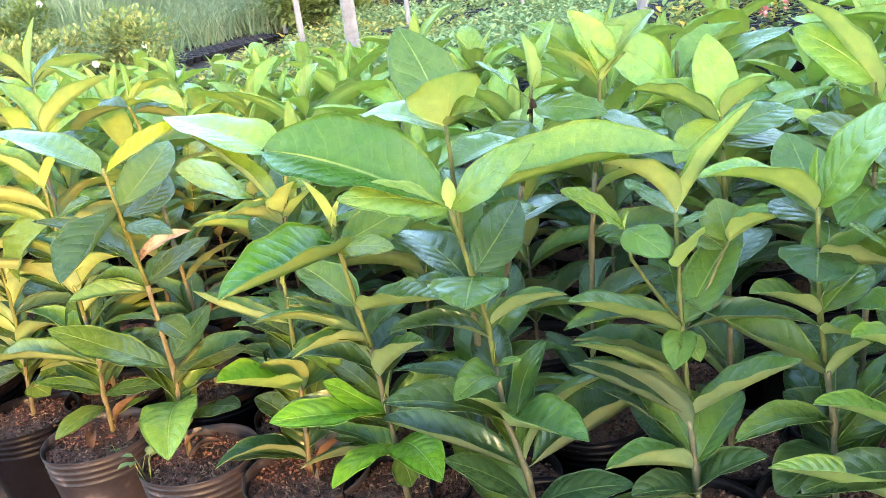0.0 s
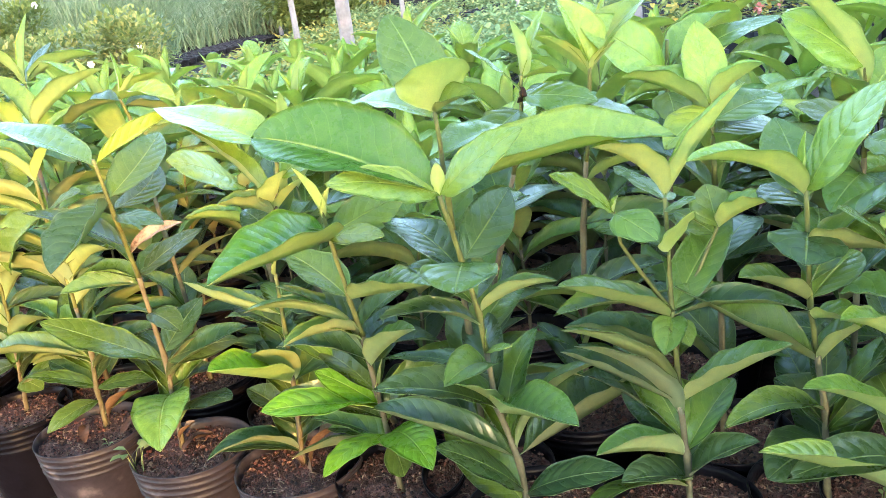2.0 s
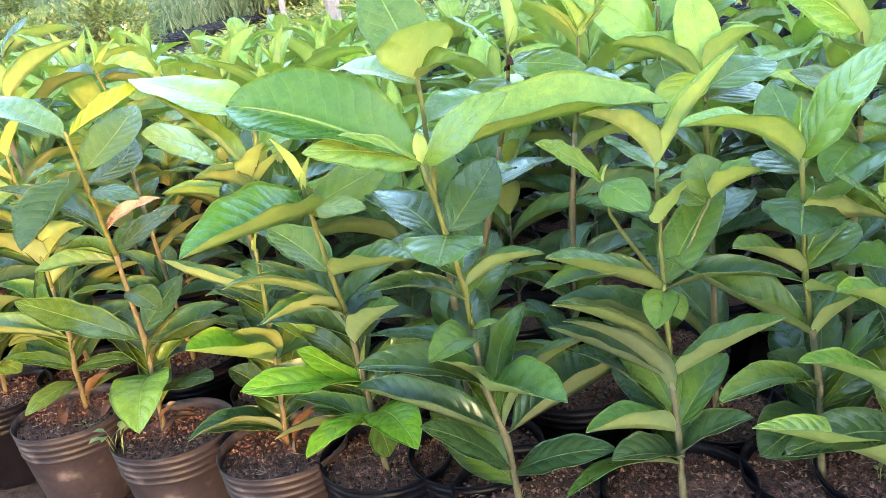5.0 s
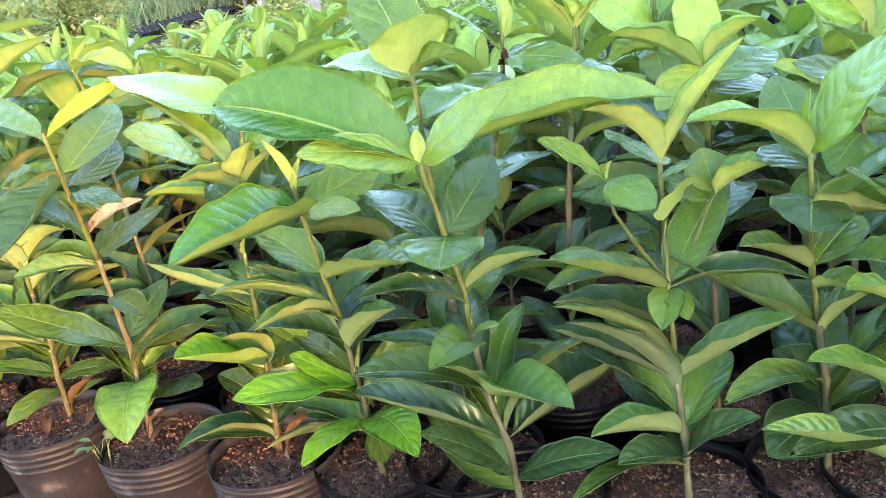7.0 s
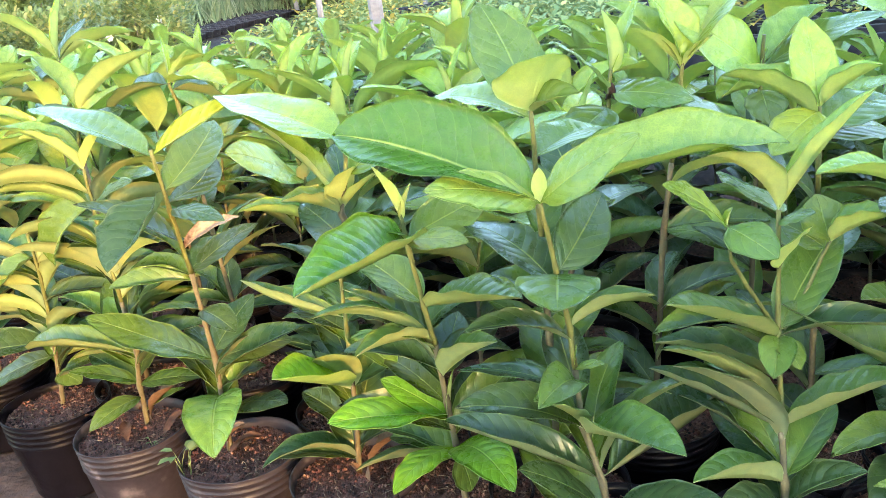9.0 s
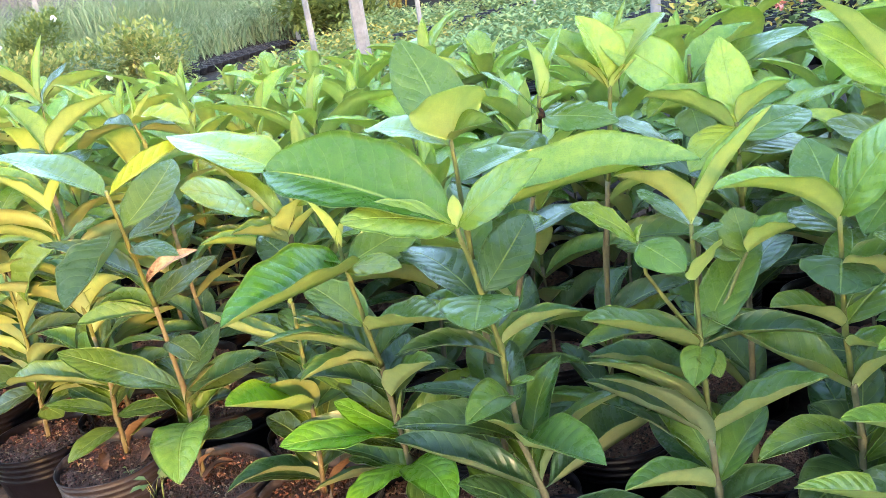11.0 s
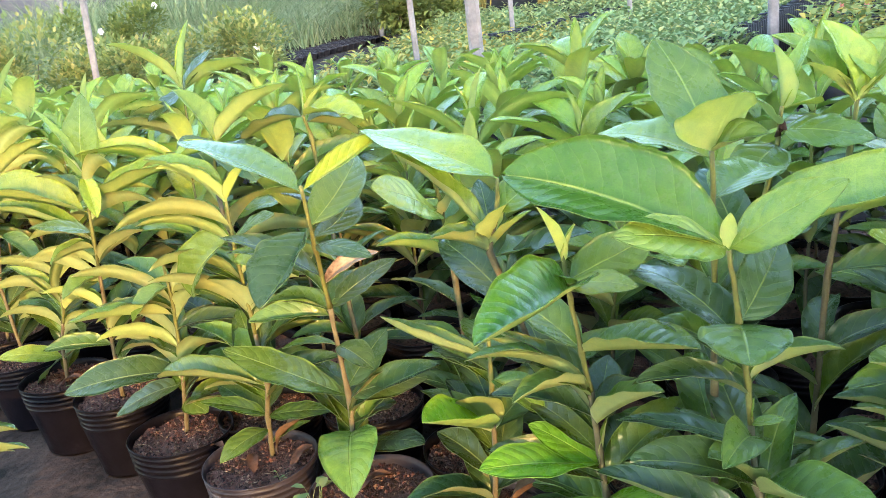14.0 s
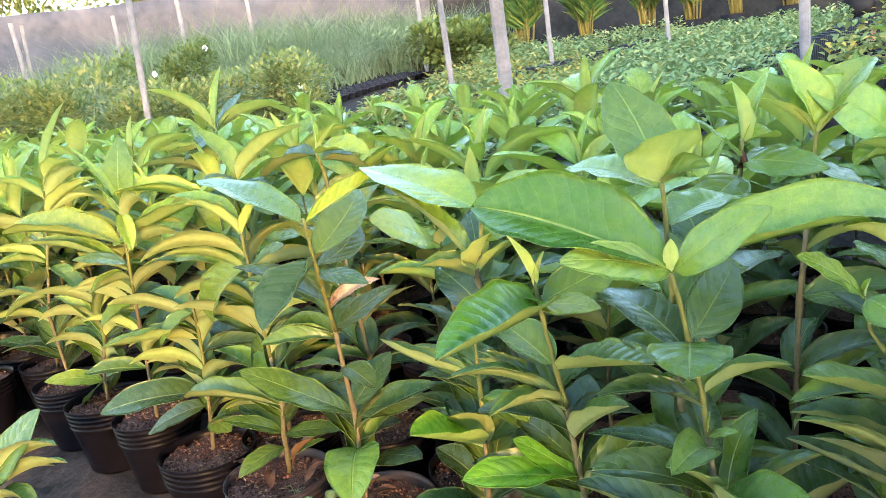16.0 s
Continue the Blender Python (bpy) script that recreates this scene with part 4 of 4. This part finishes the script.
seedling_bed([(-1.35, 3.8), (-0.5, 3.6), (0.3, 7.0), (-0.9, 7.4)], YELLOWING, 520, 1, 0.13, "yellowing seedlings packed in black grow bags")
seedling_bed([(-0.5, 3.1), (0.4, 3.2), (2.2, 7.6), (0.7, 8.3)], SEEDLING, 1000, 2, 0.145, "small green seedlings packed in black grow bags")
seedling_bed([(-0.9, 6.9), (-0.1, 6.8), (1.1, 9.4), (-0.9, 9.5)], SEEDLING, 330, 3, 0.18, "small green seedlings in a further bed")
shrub_bed = seedling_bed([(0.75, 3.3), (3.4, 3.2), (4.6, 7.5), (2.6, 7.6)], YELLOWING, 800, 4, 0.24, "bushy yellow-green seedlings in black grow bags")


def bag_wall(x0, y0, x1, y1, h):
    """Dark strip: a row of grow bags side by side."""
    n = int(math.hypot(x1 - x0, y1 - y0) / 0.045)
    r = random.Random(n)
    ch = []
    for k in range(n):
        x, y = x0 + (x1 - x0) * k / n, y0 + (y1 - y0) * k / n
        z = ground_z(x, y)
        ch.append(tube([(x, y, z - 0.02), (x, y, z + h * 0.5), (x, y, z + h * r.uniform(0.96, 1.03))], [0.05, 0.058, 0.054], 8))
    v, f = join(ch)
    tagged(mesh_object("grow_bag_row", v, f, (BAG,)), "row of black plastic grow bags edging a bed", "grow bags", kind="stuff")


bag_wall(-0.45, 5.75, 0.75, 7.85, 0.24)
bag_wall(0.55, 3.9, 1.95, 6.45, 0.23)

# grass
gr = random.Random(8)
ch = []
for _ in range(1700):
    y = gr.uniform(4.8, 9.8)
    x = gr.uniform(-0.85, -0.13) * y
    if x > -0.37 * y and y < 7.3 + 14 * (x / y + 0.333):
        continue
    ch += blades(gr, (x, y, 0), 16, 0.3 + 0.05 * max(0, y - 6), 0.2, 0.011, 1.4)
for _ in range(1500):
    k, d = gr.random(), gr.uniform(0.1, 2.4)
    x, y = -9.0 + 6.6 * k + 0.7 * d, 6.5 + 6.4 * k - 0.7 * d
    ch += blades(gr, (x, y, 0), 14, gr.uniform(0.45, 0.8), 0.2, 0.01, 0.9)
v, f = join(ch)
tagged(mesh_object("tall_grass", v, f, (GRASS,), smooth=False), "tall unmown grass between the beds and the fence", "grass", kind="stuff")


def shrub(x, y, rx, rz, mat, n, seed, flowers=0, leaf_l=0.055, label="leafy shrub"):
    r = random.Random(seed)
    z = ground_z(x, y)
    e = tagged(new("shrub"), label, "shrub", "shrubs by the fence")
    e.matrix_basis = Matrix.Translation((x, y, z))
    lv = []
    lobes = [(Vector((r.uniform(-0.75, 0.75) * rx, r.uniform(-0.6, 0.6) * rx, rz * r.uniform(0.3, 0.85))), r.uniform(0.25, 0.5)) for _ in range(11)]
    for _ in range(n):
        c, s = r.choice(lobes)
        d = Vector((r.gauss(0, 1), r.gauss(0, 1), r.gauss(0.25, 1))).normalized()
        p = c + Vector((d.x * rx, d.y * rx, d.z * rz * 0.8)) * s * r.uniform(0.55, 1.05)
        if p.z < 0.02:
            continue
        o = (d + Vector((r.uniform(-0.8, 0.8), r.uniform(-0.8, 0.8), r.uniform(-0.3, 0.9)))).normalized()
        lv.append(leaflet(p, o, Vector((0.1, 0, 1)), leaf_l * r.uniform(0.7, 1.25), leaf_l * 0.58))
    for c, s in lobes:
        v, f = tube([(0, 0, -0.03), (c.x * 0.4, c.y * 0.4, c.z * 0.5), tuple(c)], [0.012, 0.008, 0.003], 5)
        mesh_object("branch", v, f, (STEM,), e)
    v, f = join(lv)
    tagged(mesh_object("foliage", v, f, (mat,), e, smooth=False), kind="stuff")
    for k in range(flowers):
        c, s = lobes[k % len(lobes)]
        p = c + Vector((r.uniform(-0.1, 0.1), -rx * s * 0.9, rz * s * r.uniform(0.0, 0.8)))
        pet = []
        for j in range(11):
            a = j * 1.047 + r.uniform(-0.3, 0.3)
            pet.append(leaflet(p, Vector((math.cos(a), -1.1 if j > 5 else -0.45, math.sin(a))), Vector((0, -1, 0.2)), 0.024, 0.024))
        v, f = join(pet)
        mesh_object("flower", v, f, (PETAL,), e, "white open flower", smooth=False)
    return e


shrub(-3.05, 4.7, 0.62, 0.70, SHRUB, 7500, 21, 0, 0.036, "bushy yellow-green shrub behind the bed")
shrub(-2.35, 4.5, 0.4, 0.52, SHRUB, 4500, 22, 0, 0.036, "low yellow-green shrub behind the bed")
shrub(-2.72, 5.3, 0.3, 0.72, DARK_SHRUB, 3600, 23, 3, 0.034, "dark green shrub with a few white flowers")
shrub(-1.78, 4.7, 0.36, 0.5, SHRUB, 3800, 24, 2, 0.036, "small shrub with white flowers and reddish tips")
shrub(-1.1, 8.0, 0.5, 0.55, DARK_SHRUB, 2600, 25, 1, 0.07, "dark green shrub near the fence")
shrub(-1.75, 9.2, 0.6, 0.42, GRASS, 1200, 26, 0, 0.07, "pale green leafy herbs among the grass")
shrub(-7.6, 10.2, 1.6, 2.7, SHRUB, 9000, 27, 0, 0.09, "tall yellow-green hedge beyond the fence")
shrub(-5.7, 12.0, 1.5, 2.7, SHRUB, 8000, 28, 0, 0.09, "tall yellow-green hedge beyond the fence")


def palm(x, y, seed, h=1.15):
    """Clumping palm in a pot: many yellow canes and feathered fronds."""
    r = random.Random(seed)
    z = ground_z(x, y)
    e = tagged(new("potted_palm"), "clumping palm with yellow canes in a black pot", "palm", "palms along the back fence")
    e.matrix_basis = Matrix.Translation((x, y, z))
    v, f = lathe([(0.0, 0), (0.13, 0), (0.16, 0.26), (0.152, 0.26), (0.14, 0.22), (0.0, 0.22)], 18)
    mesh_object("pot", v, f, (BAG,), e)
    for _ in range(24):
        a, o = r.uniform(0, 6.28), r.uniform(0.1, 0.45)
        d = Vector((math.cos(a), math.sin(a), 0))
        p0 = d * r.uniform(0, 0.08) + Vector((0, 0, 0.2))
        l = h * r.uniform(0.6, 1.1)
        pts = [p0 + d * o * l * k ** 1.7 + Vector((0, 0, l * (k - 0.22 * o * k ** 3))) for k in (0, 0.25, 0.5, 0.75, 1.0)]
        v, f = tube(pts, [0.009, 0.008, 0.006, 0.004, 0.002], 5)
        cane = mesh_object("cane", v, f, (CANE,), e, "yellow palm cane")
        s, lf = Vector((-d.y, d.x, 0)), []
        for k in range(16):
            t = 0.25 + 0.75 * k / 15
            i = min(int(t * 4), 3)
            p = pts[i].lerp(pts[i + 1], t * 4 - i)
            g = (pts[i + 1] - pts[i]).normalized()
            for q in (-1, 1):
                lf.append(leaflet(p, (s * q + g * 0.9 + Vector((0, 0, r.uniform(-0.3, 0.2)))), g.cross(s * q), 0.28 * (1.2 - t * 0.6), 0.026))
        v, f = join(lf)
        mesh_object("frond", v, f, (PALM,), cane, "feathered green frond", smooth=False)


for k, (x, y) in enumerate(((-0.64, 9.7), (0.04, 9.7), (0.7, 9.8), (1.16, 9.6), (1.55, 9.4), (2.1, 9.4), (2.7, 9.2), (3.3, 9.0))):
    palm(x, y, 60 + k)


def small_pot(x, y):
    v, f = lathe([(0.0, 0), (0.036, 0), (0.045, 0.044), (0.048, 0.046), (0.048, 0.051), (0.043, 0.051), (0.038, 0.02), (0.0, 0.02)], 14)
    o = tagged(mesh_object("small_pot", v, f, (TRAY_POT,)), "small empty black plastic pot", "plant pot", "empty pots on the ground")
    return o


mould = small_pot(0, 0)
first = True
for i in range(4):
    for j in range(17):
        x = -2.28 + 0.03 * j + 0.075 * i
        y = 6.6 + 0.115 * j - 0.02 * i
        m = Matrix.Translation((x, y, ground_z(x, y) + 0.0))
        if first:
            mould.matrix_basis, first = m, False
        else:
            copy_thing(mould, m)


# ---- small things ----
def dry_leaf(x, y, z, l, az, tilt, mat=DRY, label="shrivelled pinkish-brown fallen leaf on the soil"):
    """A shrivelled fallen leaf lying on the soil."""
    n = 8
    v = []
    for i in range(n):
        k = i / (n - 1)
        w = 0.5 * l * 0.4 * math.sin(math.pi * min(k * 0.96 + 0.04, 1)) + 0.0004
        for q in (-1, -0.35, 0.35, 1):
            v.append((l * k, q * w, 0.16 * l * math.sin(2.6 * k) + 0.45 * w * q * q + 0.05 * l * math.sin(7 * k + 2 * q)))
    v += [(a, b, c - 0.0006) for a, b, c in v]
    f = grid_faces(n, 4, 0, True) + grid_faces(n, 4, 4 * n)
    o = tagged(mesh_object("dry_leaf", v, f, (mat,)), label, "dead leaf", "fallen leaves")
    o.matrix_basis = Matrix.Translation((x, y, z)) @ Euler((0, -tilt, az)).to_matrix().to_4x4()


dry_leaf(-0.225, 1.035, SOIL_Z + 0.004, 0.085, 0.6, 0.15)
dry_leaf(-0.36, 1.12, SOIL_Z + 0.002, 0.045, 2.4, 0.15)
dry_leaf(-0.475, 1.155, SOIL_Z + 0.004, 0.05, 0.4, 0.15)
dry_leaf(-0.60, 1.23, SOIL_Z + 0.003, 0.05, 1.0, 0.15)
dry_leaf(-0.655, 1.215, SOIL_Z + 0.003, 0.045, 1.9, 0.15)
dry_leaf(-0.76, 1.31, SOIL_Z + 0.002, 0.04, -0.6, 0.15)
dry_leaf(-0.632, 1.265, 0.220, 0.087, 0.00, 0.75, TAN, "curled tan dead leaf leaning on the stem")
dry_leaf(-0.478, 1.158, 0.224, 0.045, 0.00, 0.75, TAN, "curled tan dead leaf leaning on the stem")
dry_leaf(-0.258, 1.050, 0.212, 0.103, 0.00, 0.83, TAN, "curled tan dead leaf leaning on the stem")
dry_leaf(-0.267, 1.060, 0.212, 0.028, 3.14, 0.82, TAN, "curled tan dead leaf leaning on the stem")
dry_leaf(-1.2, 1.6, SOIL_Z + 0.002, 0.055, 0.3, 0.15)


def sprout(x, y, n, h, seed):
    """A weed seedling in a pot."""
    r = random.Random(seed)
    ch = []
    for k in range(n):
        a = r.uniform(0, 6.28)
        p = Vector((r.uniform(-0.006, 0.006), r.uniform(-0.006, 0.006), -0.004))
        top = p + Vector((math.cos(a) * h * 0.3, math.sin(a) * h * 0.3, h * r.uniform(0.7, 1.1)))
        ch.append(tube([p, p.lerp(top, 0.5) + Vector((0, 0, 0.002)), top], [0.0006, 0.0005, 0.0003], 4))
        ch.append(leaflet(top, Vector((math.cos(a), math.sin(a), 0.2)), Vector((0, 0, 1)), h * 0.6, h * 0.35))
    v, f = join(ch)
    o = tagged(mesh_object("weed", v, f, (SEEDLING,)), "tiny green weed sprouting from the soil", "weed", "weeds in the pots")
    o.matrix_basis = Matrix.Translation((x, y, SOIL_Z))


sprout(-0.535, 1.12, 4, 0.034, 1)
sprout(-0.61, 1.20, 5, 0.012, 2)
sprout(-0.52, 1.105, 3, 0.04, 3)
sprout(0.45, 0.84, 5, 0.016, 4)
sprout(-1.16, 1.58, 3, 0.014, 5)

# clods and grit on the path
r = random.Random(77)
ch = []
for _ in range(1500):
    x = r.uniform(-3.2, -0.2)
    y = bed_front(x) - r.uniform(-0.1, 1.1)
    k = r.uniform(0.002, 0.007) * (2.4 if r.random() < 0.05 else 1)
    p = Vector((x, y, ground_z(x, y) + k * 0.3))
    vs = [p + Vector((r.uniform(0.6, 1) * k * dx, r.uniform(0.6, 1) * k * dy, r.uniform(0.4, 0.8) * k * dz)) for dx, dy, dz in ((1, 0, 0), (0, 1, 0), (-1, 0, 0), (0, -1, 0), (0, 0, 1), (0, 0, -1))]
    ch.append((vs, [(0, 1, 4), (1, 2, 4), (2, 3, 4), (3, 0, 4), (1, 0, 5), (2, 1, 5), (3, 2, 5), (0, 3, 5)]))
v, f = join(ch)
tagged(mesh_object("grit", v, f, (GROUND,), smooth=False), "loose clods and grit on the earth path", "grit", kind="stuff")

# withered flower bud
v, f = tube([(0, 0, 0), (0.002, 0, 0.008), (0.004, 0, 0.017), (0.001, 0, 0.024), (-0.004, 0, 0.028)], [0.0015, 0.006, 0.0075, 0.005, 0.002], 9)
v = [(x + 0.0016 * math.sin(900 * z), y + 0.0016 * math.cos(700 * x + 500 * z), z) for x, y, z in v]
bud = mesh_object("withered_bud", v, f, (CHAR,), BUD_PLANT, "blackened withered flower bud")
bud.matrix_basis = Matrix.Translation((0.117, -0.09, 0.481)) @ Euler((0, 0.5, 0)).to_matrix().to_4x4() @ Matrix.Scale(0.72, 4)

# pink blossoms among the bushy seedlings
for x, y, h, seed in ((1.3, 3.37, 0.28, 1), (1.22, 3.35, 0.27, 2), (1.2, 4.1, 0.28, 3), (1.26, 3.97, 0.28, 4)):
    r = random.Random(seed)
    pet = []
    for j in range(14):
        d = Vector((r.gauss(0, 1), r.gauss(-0.3, 1), r.gauss(0.5, 1))).normalized()
        pet.append(leaflet(d * 0.006, d, Vector((0.2, 0.1, 1)), 0.02, 0.018))
    v, f = join(pet)
    o = mesh_object("flower", v, f, (PINK,), shrub_bed, "pink double flower", smooth=False)
    o.matrix_basis = Matrix.Translation((x, y, ground_z(x, y) + h))
